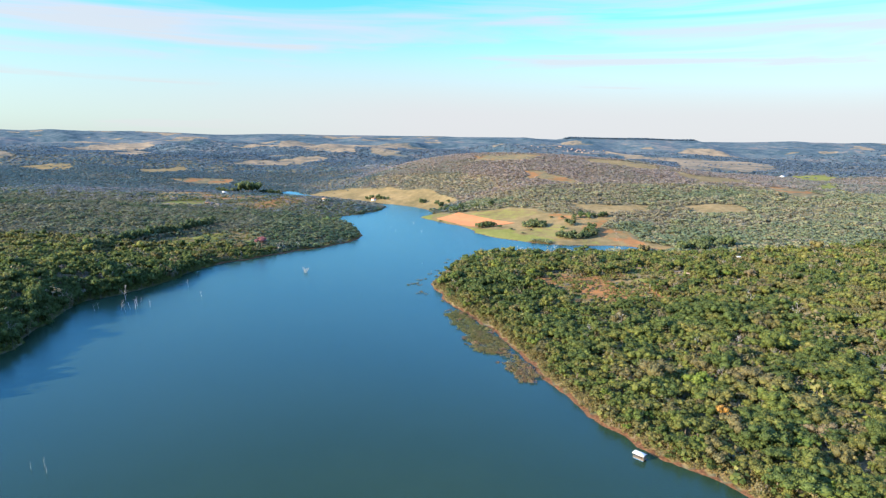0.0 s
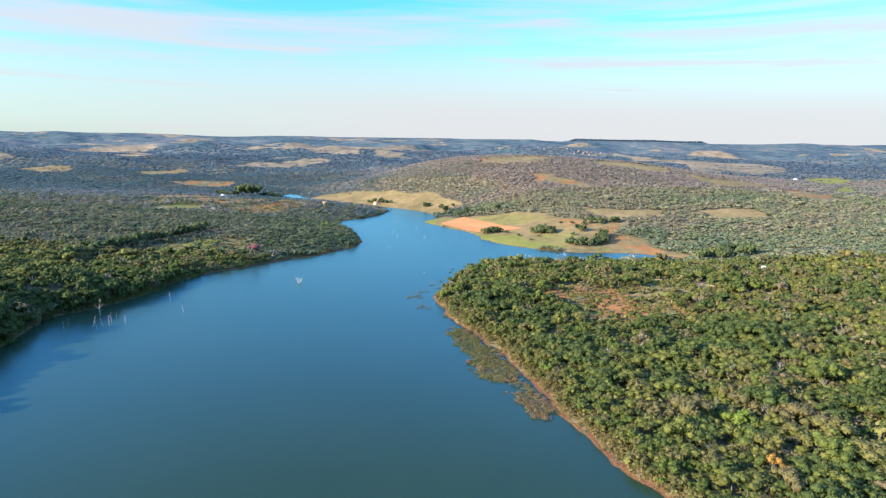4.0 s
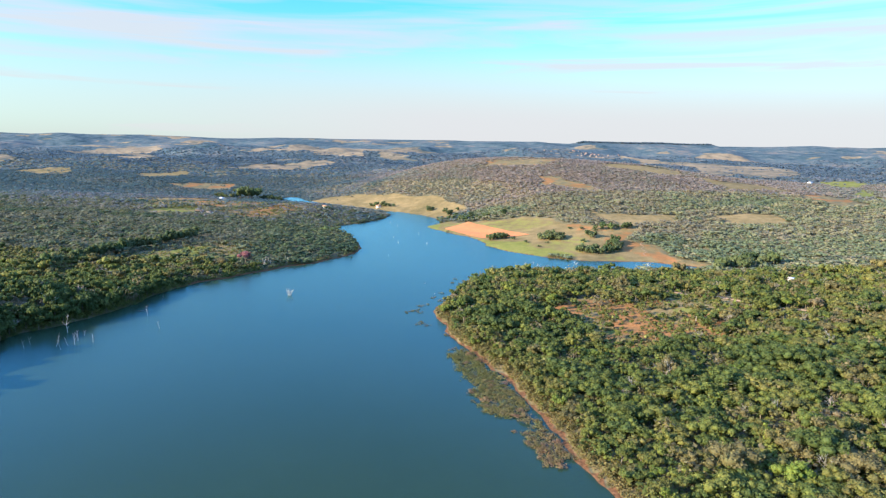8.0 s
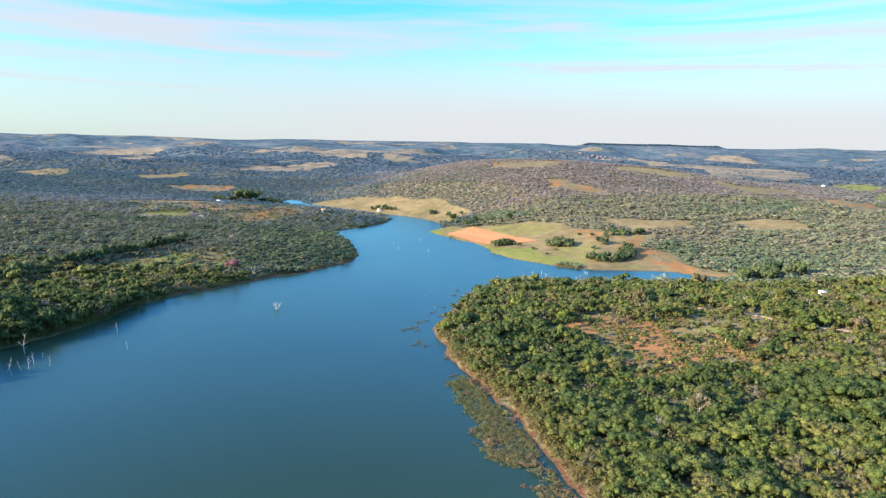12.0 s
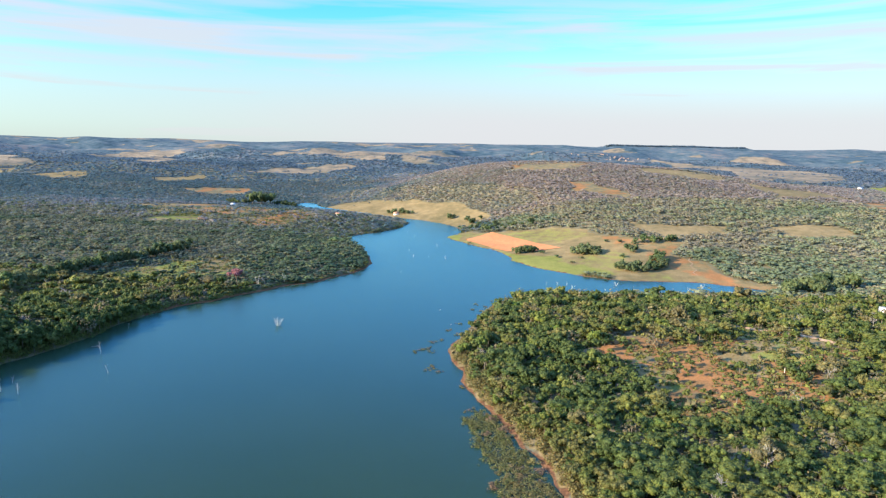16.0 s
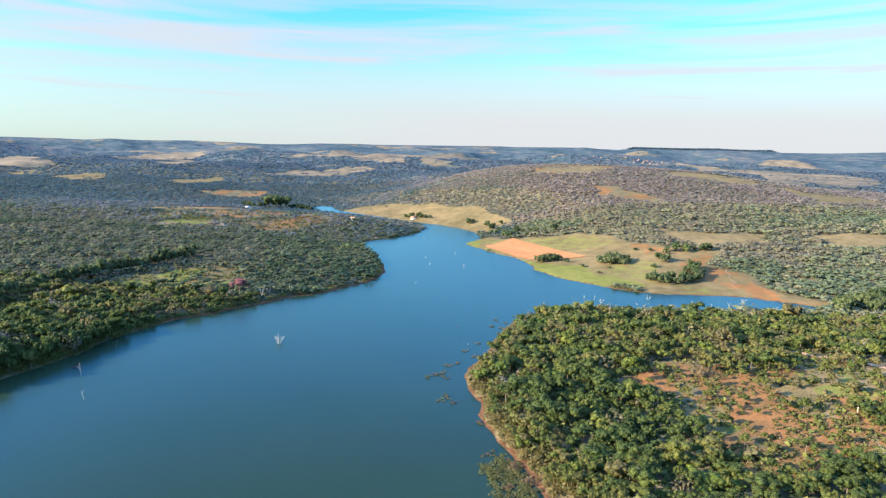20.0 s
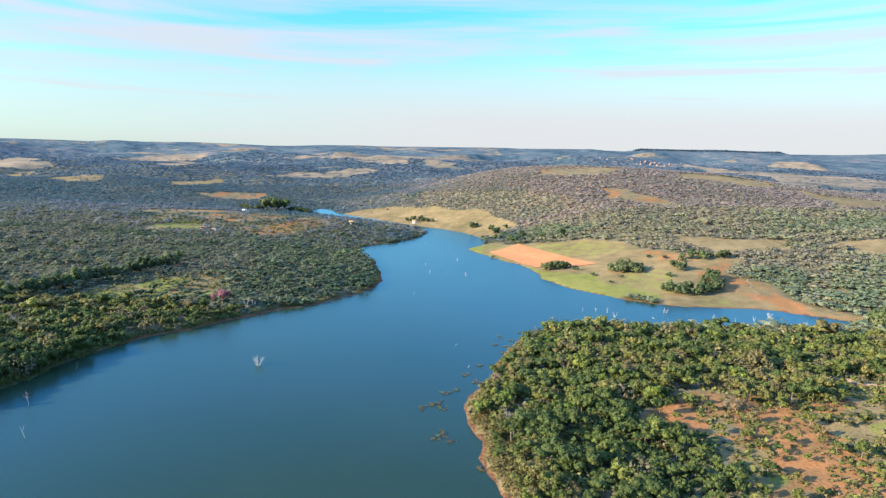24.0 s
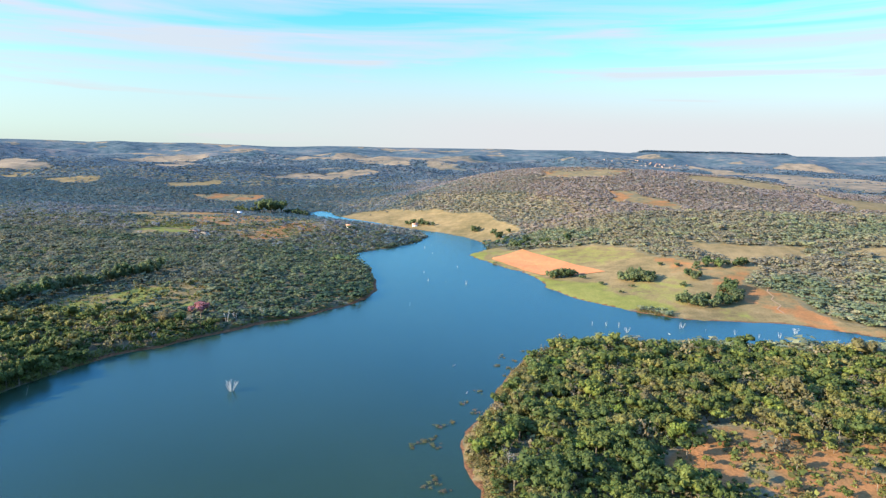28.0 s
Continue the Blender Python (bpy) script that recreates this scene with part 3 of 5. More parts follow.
def tube(points, radii, sides=6):
    """A tapered round limb along a line of points, as quads."""
    pts = [Vector(p) for p in points]
    v, f = [], []
    for n, p in enumerate(pts):
        way = (pts[min(n + 1, len(pts) - 1)] - pts[max(n - 1, 0)]).normalized()
        a = way.cross(Vector((0.31, 0.87, 0.12))).normalized()
        b = way.cross(a)
        for s in range(sides):
            t = 2 * math.pi * s / sides
            v.append(p + radii[n] * (math.cos(t) * a + math.sin(t) * b))
    for n in range(len(pts) - 1):
        f += [(n * sides + s, n * sides + (s + 1) % sides, (n + 1) * sides + (s + 1) % sides, (n + 1) * sides + s) for s in range(sides)]
    top = len(v)
    v.append(pts[-1] + (pts[-1] - pts[-2]).normalized() * radii[-1])
    f += [((len(pts) - 1) * sides + s, (len(pts) - 1) * sides + (s + 1) % sides, top, top) for s in range(sides)]
    f = [q for q in f]
    return np.array([tuple(p) for p in v]), np.array(f)


def tris(shape):
    v, f = np.asarray(shape[0]), np.asarray(shape[1])
    if f.shape[1] == 3:
        return v, f
    t = np.concatenate([f[:, [0, 1, 2]], f[:, [0, 2, 3]]])
    return v, t[(t[:, 0] != t[:, 1]) & (t[:, 1] != t[:, 2]) & (t[:, 0] != t[:, 2])]


def limb_tube(points, radii, sides=6):
    return tris(tube(points, radii, sides))


def ball(level):
    bm = bmesh.new()
    bmesh.ops.create_icosphere(bm, subdivisions=level, radius=1)
    v, f = np.array([tuple(p.co) for p in bm.verts]), np.array([[q.index for q in p.verts] for p in bm.faces])
    bm.free()
    return v, f


ICO1 = ball(1)


def crown(rng, lobes, leaves, leaf, flat=0.72, core=0.72):
    """A crown of unit radius round z = 0: broad rounded lobes of small leaf clumps over an inner mass."""
    cs, rs, leaves = [np.array((0, 0, 0.0))], [rng.uniform(0.4, 0.52)], int(1.75 * leaves)
    skew = rng.uniform(0.78, 1.22, 2)
    for n in range(lobes):
        a, q = 2.4 * n + rng.uniform(-0.5, 0.5), rng.uniform(0.72, 1.05) * math.sqrt((n + 0.5) / lobes)
        top = flat * math.sqrt(max(0.0, 1 - q * q)) * 0.42
        cs.append(np.array((q * math.cos(a) * skew[0], q * math.sin(a) * skew[1], top + flat * rng.uniform(-0.5, 0.2))))
        rs.append(rng.uniform(0.16, 0.4))
    tall = (1, 1, flat + 0.12)
    shapes = []
    if core:
        for c, r in zip(cs, rs):
            shapes.append((c + ICO1[0] * (r * core) * (1 + 0.28 * rng.uniform(-1, 1, (len(ICO1[0]), 1))) * tall, ICO1[1]))
    w = np.array(rs) ** 2
    w[0] *= 0.5
    pick = rng.choice(len(cs), leaves * 2, p=w / w.sum())
    way = rng.normal(size=(leaves * 2, 3))
    way[:, 2] = np.abs(way[:, 2]) * np.where(rng.random(leaves * 2) < 0.78, 1, -1)
    way /= np.linalg.norm(way, axis=1)[:, None]
    c, r = np.array(cs)[pick], np.array(rs)[pick]
    p = c + way * (r * rng.uniform(0.8, 1.24, leaves * 2))[:, None] * tall
    free = np.ones(len(p), bool)
    for k, (cc, rr) in enumerate(zip(cs, rs)):
        free &= (pick == k) | (np.linalg.norm((p - cc) / tall, axis=1) > rr * 0.8)
    p, way = p[free][:leaves], way[free][:leaves]
    nrm = way + rng.normal(scale=0.6, size=way.shape) + (0, 0, 0.2)
    nrm /= np.linalg.norm(nrm, axis=1)[:, None]
    a = np.cross(nrm, rng.normal(size=way.shape))
    a /= np.linalg.norm(a, axis=1)[:, None]
    b = np.cross(nrm, a)
    s = (leaf * rng.uniform(0.6, 1.3, len(p)))[:, None]
    leafy = np.stack([p + a * s, p - 0.55 * a * s + 0.85 * b * s, p - 0.55 * a * s - 0.85 * b * s], 1).reshape(-1, 3)
    shapes.append((leafy, np.arange(3 * len(p)).reshape(-1, 3)))
    return join(*shapes)


def tuft(rng, n, leaf, flat=0.75, up=0.7, loose=0.36):
    """A loose airy crown of unit radius: leaf clumps facing outwards and up, more or less shaken."""
    p = rng.normal(size=(n, 3))
    p *= (rng.uniform(0.35, 1.0, n) ** 0.5 / np.linalg.norm(p, axis=1))[:, None]
    p = p * (rng.uniform(0.75, 1.1), rng.uniform(0.75, 1.1), flat)
    nrm = p * 0.7 + rng.normal(scale=loose, size=p.shape) + (-0.15, 0, up)
    nrm /= np.linalg.norm(nrm, axis=1)[:, None]
    a = np.cross(nrm, rng.normal(size=p.shape))
    a /= np.linalg.norm(a, axis=1)[:, None]
    b = np.cross(nrm, a)
    s = (leaf * rng.uniform(0.6, 1.4, n))[:, None]
    v = np.stack([p + a * s, p + b * s * 0.8 - nrm * s * 0.3, p - a * s, p - b * s * 0.8 - nrm * s * 0.3], 1).reshape(-1, 3)
    i = 4 * np.arange(n)[:, None]
    return v, np.concatenate([i + (0, 1, 2), i + (0, 2, 3)])


def bare_tree(rng, h, spread, limbs, sides=4, r0=0.16, twigs=2):
    """A leafless tree: a tapered trunk with forked limbs."""
    shapes = [limb_tube([(0, 0, -0.8), (0.04 * h, 0.02 * h, 0.35 * h), (0.02 * h, -0.03 * h, 0.75 * h), (0.05 * h, 0, h)], [r0, r0 * 0.75, r0 * 0.45, r0 * 0.15], sides)]
    for n in range(limbs):
        a, z = 2.4 * n + rng.uniform(-0.4, 0.4), h * rng.uniform(0.3, 0.75)
        out, up = spread * rng.uniform(0.5, 1.0), h * rng.uniform(0.15, 0.35)
        p0 = np.array((0.03 * h, 0, z))
        p1 = p0 + (0.55 * out * math.cos(a), 0.55 * out * math.sin(a), 0.5 * up)
        p2 = p0 + (out * math.cos(a + 0.2), out * math.sin(a + 0.2), up)
        shapes.append(limb_tube([p0, p1, p2], [r0 * 0.5, r0 * 0.33, r0 * 0.1], sides))
        for k in range(twigs):
            b = a + (0.8 if k % 2 else -0.8)
            q = p1 + (0.45 * out * math.cos(b), 0.45 * out * math.sin(b), up * rng.uniform(0.3, 0.7))
            shapes.append(limb_tube([p1, (p1 + q) / 2 + (0, 0, 0.1), q], [r0 * 0.28, r0 * 0.2, r0 * 0.07], max(3, sides - 1)))
    return join(*shapes)


def planted(protos, which, x, y, z, sx, sz, turn, tint):
    """Joins many copies of a few shapes into one set of arrays, with a tint for each point."""
    V, F, T, at = [], [], [], 0
    for k, (pv, pf) in enumerate(protos):
        i = np.where(which == k)[0]
        if not len(i):
            continue
        c, s = np.cos(turn[i])[:, None], np.sin(turn[i])[:, None]
        px, py, pz = pv[:, 0][None], pv[:, 1][None], pv[:, 2][None]
        v = np.stack([x[i, None] + sx[i, None] * (c * px - s * py), y[i, None] + sx[i, None] * (s * px + c * py), z[i, None] + sz[i, None] * pz], -1)
        V.append(v.reshape(-1, 3))
        F.append((pf[None] + (at + len(pv) * np.arange(len(i)))[:, None, None]).reshape(-1, 3))
        T.append(np.repeat(tint[i], len(pv)))
        at += len(pv) * len(i)
    return np.concatenate(V), np.concatenate(F), np.concatenate(T)


# ---- ground and water ----
def build_ground():
    rows = [-700, -500, -350, -220, -140]
    while rows[-1] < 4860:
        y = rows[-1]
        rows.append(y + (20 if y < 100 else 4 if y < 1080 else 4 + (y - 1080) * 0.012))
    rows, cols = np.array(rows, float), np.linspace(-1, 1, 330)
    cols = np.sign(cols) * (0.62 * np.abs(cols) + 0.38 * np.abs(cols) ** 2.2)
    Y, S = np.meshgrid(rows, cols, indexing="ij")
    X = S * (520 + 0.95 * np.maximum(Y, 0)) - 0.06 * np.maximum(Y, 0)
    d = shore(X.ravel(), Y.ravel())
    z = height(X.ravel(), Y.ravel(), d)
    dry, soil, green, _ = cover(X.ravel(), Y.ravel())
    dry = np.maximum(dry, 0.22 * np.clip((d - 50) / 100, 0, 1) * np.clip((Y.ravel() - 500) / 300, 0, 1) * (1 - np.clip((Y.ravel() - 1700) / 300, 0, 1)))
    west_rim = (X.ravel() < -100) & (Y.ravel() < 485)
    bank = np.clip(1.0 - np.abs(d - 0.4) / (1.6 + 2.2 * ((X.ravel() < -60) & (Y.ravel() > 480) & (Y.ravel() < 720)) + 0.9 * vnoise(X.ravel(), Y.ravel(), 14, 66)), 0, 1) + np.clip(-d, 0, 1)
    dry = np.maximum(dry, 0.9 * ((X.ravel() > -20) & (X.ravel() < 110) & (Y.ravel() < 560)) * np.clip((9 - d) / 3, 0, 1) * (d > 0.5))
    bank = np.where(west_rim, 0.0, bank)
    r, c = X.shape
    i = (np.arange(r - 1)[:, None] * c + np.arange(c - 1)).ravel()
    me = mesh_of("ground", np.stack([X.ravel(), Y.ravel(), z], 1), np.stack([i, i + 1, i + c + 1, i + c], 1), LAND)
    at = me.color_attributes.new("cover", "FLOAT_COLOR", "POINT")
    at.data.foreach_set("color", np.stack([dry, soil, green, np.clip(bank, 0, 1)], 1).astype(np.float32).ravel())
    # from 1900 m out, wooded ground shifts to the haze-blue colour
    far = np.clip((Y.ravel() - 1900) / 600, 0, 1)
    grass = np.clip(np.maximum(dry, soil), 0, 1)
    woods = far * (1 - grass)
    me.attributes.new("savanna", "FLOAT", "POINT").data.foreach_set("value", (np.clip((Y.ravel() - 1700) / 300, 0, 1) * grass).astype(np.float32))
    me.attributes.new("hazed_canopy", "FLOAT", "POINT").data.foreach_set("value", woods.astype(np.float32))
    me.polygons.foreach_set("use_smooth", np.ones(len(me.polygons), bool))
    return tagged(new("ground", me), "rolling dry savanna land with brown soil, tan grass and woods", "ground", kind="structure")


build_ground()
xs, ys = np.linspace(-480, 420, 24), np.linspace(-900, 1420, 60)
GX, GY = np.meshgrid(xs, ys)
gi = (np.arange(59)[:, None] * 24 + np.arange(23)).ravel()
tagged(new("water", mesh_of("water", np.stack([GX.ravel(), GY.ravel(), 0 * GX.ravel()], 1), np.stack([gi, gi + 1, gi + 25, gi + 24], 1), WATER)),
       "calm blue-green reservoir water with faint ripples", "lake", kind="structure")


def draped(name, poly, lift, material, label, category, step=4.0):
    """A thin sheet that follows the ground inside a polygon."""
    px, py = [p[0] for p in poly], [p[1] for p in poly]
    bm = bmesh.new()
    face = bm.faces.new([bm.verts.new((a, b, 0)) for a, b in poly])
    for axis, lo, hi in ((0, min(px), max(px)), (1, min(py), max(py))):
        for v in np.arange(lo + step, hi, step):
            co, no = [0, 0, 0], [0, 0, 0]
            co[axis], no[axis] = v, 1
            bmesh.ops.bisect_plane(bm, geom=bm.verts[:] + bm.edges[:] + bm.faces[:], plane_co=co, plane_no=no)
    bmesh.ops.triangulate(bm, faces=bm.faces[:])
    V = np.array([tuple(v.co) for v in bm.verts])
    bm.verts.index_update()
    F = np.array([[v.index for v in f.verts] for f in bm.faces])
    bm.free()
    V[:, 2] = height(V[:, 0], V[:, 1]) + lift
    return tagged(new(name, mesh_of(name, V, F, material)), label, category, kind="structure")


draped("ploughed_field", RED_FIELD, 0.35, RED_SOIL, "bare ploughed orange-red soil field beside the lake", "field")


def strip(name, line, width, lift, material, label, category):
    pts = [Vector((a, b, 0)) for a, b in line]
    fine = [pts[k].lerp(pts[k + 1], n / 12) for k in range(len(pts) - 1) for n in range(12)] + [pts[-1]]
    V, F = [], []
    for n, p in enumerate(fine):
        way = (fine[min(n + 1, len(fine) - 1)] - fine[max(n - 1, 0)]).normalized()
        off = Vector((-way.y, way.x, 0)) * width / 2 * (1 + 0.3 * noise.noise(p * 0.3))
        V += [tuple(p + off), tuple(p - off)]
    F = [(2 * n, 2 * n + 1, 2 * n + 3, 2 * n + 2) for n in range(len(fine) - 1)]
    V = np.array(V)
    V[:, 2] = height(V[:, 0], V[:, 1]) + lift
    return tagged(new(name, mesh_of(name, V, np.array(F), material)), label, category, kind="structure")


strip("track", [(150, 479), (156, 475), (165, 466), (175, 459), (183, 451), (191, 438), (198, 424), (206, 414), (220, 405)], 4.8, 0.3, PATH_SOIL, "pale sandy dirt track through the clearing", "track")
strip("gully", [(217, 713), (210, 700), (210, 689), (205, 681), (206, 668), (200, 660), (201, 651)], 0.8, 0.25, GULLY_SOIL, "pale eroded gully running down the bare meadow bank", "gully")
strip("footpath", [(183, 690), (187, 702), (191, 712)], 1.3, 0.3, PATH_SOIL, "short pale worn footpath on the bare meadow bank", "path")


# ---- woods ----
def in_view(x, y):
    """The wedge of country that lies ahead of the flight."""
    return (x < 0.76 * y + 28) & (x > -0.80 * y - 45)


def scatter(y0, y1, step, seed, thin):
    """Places on land for trees, on a shaken grid: x, y, z, metres from the water, leaf tint."""
    rng = np.random.default_rng(seed)
    ys = np.arange(y0, y1, step)
    w = 0.95 * (y1 + 90)
    X, Y = np.meshgrid(np.arange(-w, w, step), ys)
    X = X + rng.uniform(-0.48, 0.48, X.shape) * step
    Y = Y + rng.uniform(-0.48, 0.48, Y.shape) * step
    X, Y = X.ravel(), Y.ravel()
    keep = in_view(X, Y)
    X, Y = X[keep], Y[keep]
    d = shore(X, Y)
    open_ = cover(X, Y)[3]
    hill = bell((X - 200) / 420) * bell((Y - 1350) / 330)
    gap = thin + 0.04 * hill + 0.10 * fbm(X, Y, 45, 2, 81)
    sparse = (inside_dist(X, Y, CLEARING) < 12) & (rng.random(len(X)) < 0.10 + 0.32 * vnoise(X, Y, 19, 7))
    for px, py, a_, b_, turn in SPARSE:
        ct, st = math.cos(radians(turn)), math.sin(radians(turn))
        near = np.hypot(((X - px) * ct + (Y - py) * st) / a_, ((Y - py) * ct - (X - px) * st) / b_) < 1.1
        sparse |= near & (rng.random(len(X)) < 0.07 + 0.25 * vnoise(X, Y, 24, 27))
    sparse |= (inside_dist(X, Y, FARMLAND) < 8) & (rng.random(len(X)) < 0.04 + 0.35 * vnoise(X, Y, 40, 28))
    sparse |= (Y > 1200) & (rng.random(len(X)) < 0.02 + 0.12 * vnoise(X, Y, 60, 29))
    ok = (d > np.where((X < -60) & (Y > 480) & (Y < 720), 3.8, np.where((X > -20) & (X < 60) & (Y < 540), 5.0 + 3.0 * vnoise(X, Y, 12, 19), np.where((X < -100) & (Y < 480), -1.6, 1.2)))) & ((open_ < 0.35) | sparse) & (rng.random(len(X)) > gap)
    X, Y, d, hill = X[ok], Y[ok], d[ok], hill[ok]
    right = (X > 0) & (Y < 700)
    dry = 0.42 + np.where(right, 0.40, 0.65) * fbm(X, Y, 110, 3, 99) + 0.22 * np.clip(1.5 * hill, 0, 1) + 0.10 * np.clip((d - 60) / 200, 0, 1) - np.where(right, 0.17, 0.0) - 0.20 * np.clip(1 - d / 35, 0, 1)
    dry = dry + np.where(Y < 700, 0.30, 0.12) * fbm(X, Y, 27, 2, 101)
    dry = dry - 0.22 * np.clip((Y - 1900) / 900, 0, 1)
    # darker, greener leaf tint on the near west bank
    dry = dry - 0.38 * (X < -60) * np.clip((520 - Y) / 100, 0, 1) * np.clip((130 - d) / 60, 0, 1)
    dry = dry - 0.45 * np.clip((-130 - X) / 120, 0, 1) * np.clip((Y - 800) / 600, 0, 1)
    dry = dry + 0.30 * np.clip((-60 - X) / 60, 0, 1) * np.clip((d - 40) / 60, 0, 1) * np.clip((Y - 450) / 100, 0, 1) * (1 - np.clip((Y - 700) / 500, 0, 1))
    dry = dry + 0.45 * ((X > 0) & (X < 215) & (Y > 535) & (Y < 600) & (d < 9) & (rng.random(len(X)) < 0.45))
    for px, py, a_, b_, turn in DARKER_PATCHES:
        ct, st = math.cos(radians(turn)), math.sin(radians(turn))
        q = np.hypot(((X - px) * ct + (Y - py) * st) / a_, ((Y - py) * ct - (X - px) * st) / b_) + 0.6 * fbm(X, Y, 40, 2, 111)
        dry = dry - 0.55 * np.clip((1.2 - q) / 0.35, 0, 1)
    tint = np.clip(dry + rng.normal(scale=0.22 + 0.12 * (Y < 700), size=len(X)), 0.0, np.where(Y > 700, 0.85, np.where(rng.random(len(X)) < 0.12, 1.0, 0.78)))
    return X, Y, height(X, Y, d), d, tint, rng


def forest(name, V, F, T, label, mats=LEAF, idx=None):
    return tagged(new(name, mesh_of(name, V, F, mats, idx, T)), label, "woods", kind="stuff")


def trunks(x, y, z, h, r):
    """Slim five-sided trunks, joined."""
    a = 2 * math.pi * np.arange(5) / 5
    ring = np.stack([np.cos(a), np.sin(a)], 1)
    n = len(x)
    v = np.zeros((n, 10, 3))
    for k, (lift, scale) in enumerate(((-0.5, 1.0), (1.0, 0.6))):
        v[:, 5 * k : 5 * k + 5, 0] = x[:, None] + r[:, None] * scale * ring[:, 0]
        v[:, 5 * k : 5 * k + 5, 1] = y[:, None] + r[:, None] * scale * ring[:, 1]
        v[:, 5 * k : 5 * k + 5, 2] = (z + (lift if k == 0 else h * lift))[:, None]
    f = np.array([(s, (s + 1) % 5, 5 + (s + 1) % 5) for s in range(5)] + [(s, 5 + (s + 1) % 5, 5 + s) for s in range(5)])
    return v.reshape(-1, 3), (f[None] + 10 * np.arange(n)[:, None, None]).reshape(-1, 3)


prng = np.random.default_rng(5)
NEAR = [crown(prng, 10, 310, 0.066, core=0.9) for _ in range(16)]
LIGHT = [crown(prng, 8, 130, 0.105, core=0.9) for _ in range(12)]
FINE = [crown(prng, 4, 44, 0.155, core=0.9) for _ in range(12)]
AIRY = [tuft(prng, 60, 0.15, 0.9, 0.5) for _ in range(6)]
SMALL = [crown(prng, 3, 17, 0.2, core=0.85) for _ in range(10)]
MIDDLE = [tuft(prng, 28, 0.28, 0.75, 0.85, 0.24) for _ in range(16)]
FAR = [tuft(prng, 11, 0.44, 0.7, 1.0, 0.24) for _ in range(16)]
DISTANT = [tuft(prng, 8, 0.6, 0.6, 1.1, 0.2) for _ in range(12)]
UNDER = [tuft(prng, 16, 0.36, 0.9, 0.9) for _ in range(8)]
TWIGGY = [tuft(prng, 22, 0.2, 1.0, 0.5) for _ in range(8)]
BUSH = [tuft(prng, 9, 0.55) for _ in range(8)]
BARE = [bare_tree(prng, 1.0, 0.45, 9, 3, 0.02, 3) for _ in range(4)]


def tree_kind(rng, place, label, h, r, lobes, leaves, leaf_mat, bark=BARK, flat=0.72, group="", crown_label=""):
    """One tree: a tapered trunk, forked limbs and a crown of leaf clumps."""
    t = new("tree")
    stem = h - r * 0.75
    part("trunk", limb_tube([(0, 0, -0.6), (0.02 * h, 0.01 * h, stem * 0.4), (-0.01 * h, 0.02 * h, stem * 0.8), (0, 0, stem)], [0.035 * h, 0.026 * h, 0.02 * h, 0.012 * h], 7), bark, t)
    for n in range(4):
        a = 1.57 * n + rng.uniform(-0.4, 0.4)
        q = (0.6 * r * math.cos(a), 0.6 * r * math.sin(a), stem + 0.25 * r)
        part("limb", limb_tube([(0, 0, stem * 0.55), (0.4 * q[0], 0.4 * q[1], stem * 0.8), q], [0.014 * h, 0.011 * h, 0.004 * h], 5), bark, t)
    v, f = crown(rng, lobes, leaves, leaf_mat[1], flat, 0.85)
    part("crown", (v * r + (0, 0, stem), f), leaf_mat[0], t, crown_label)
    t.matrix_basis = place
    return tagged(t, label, "tree", group)


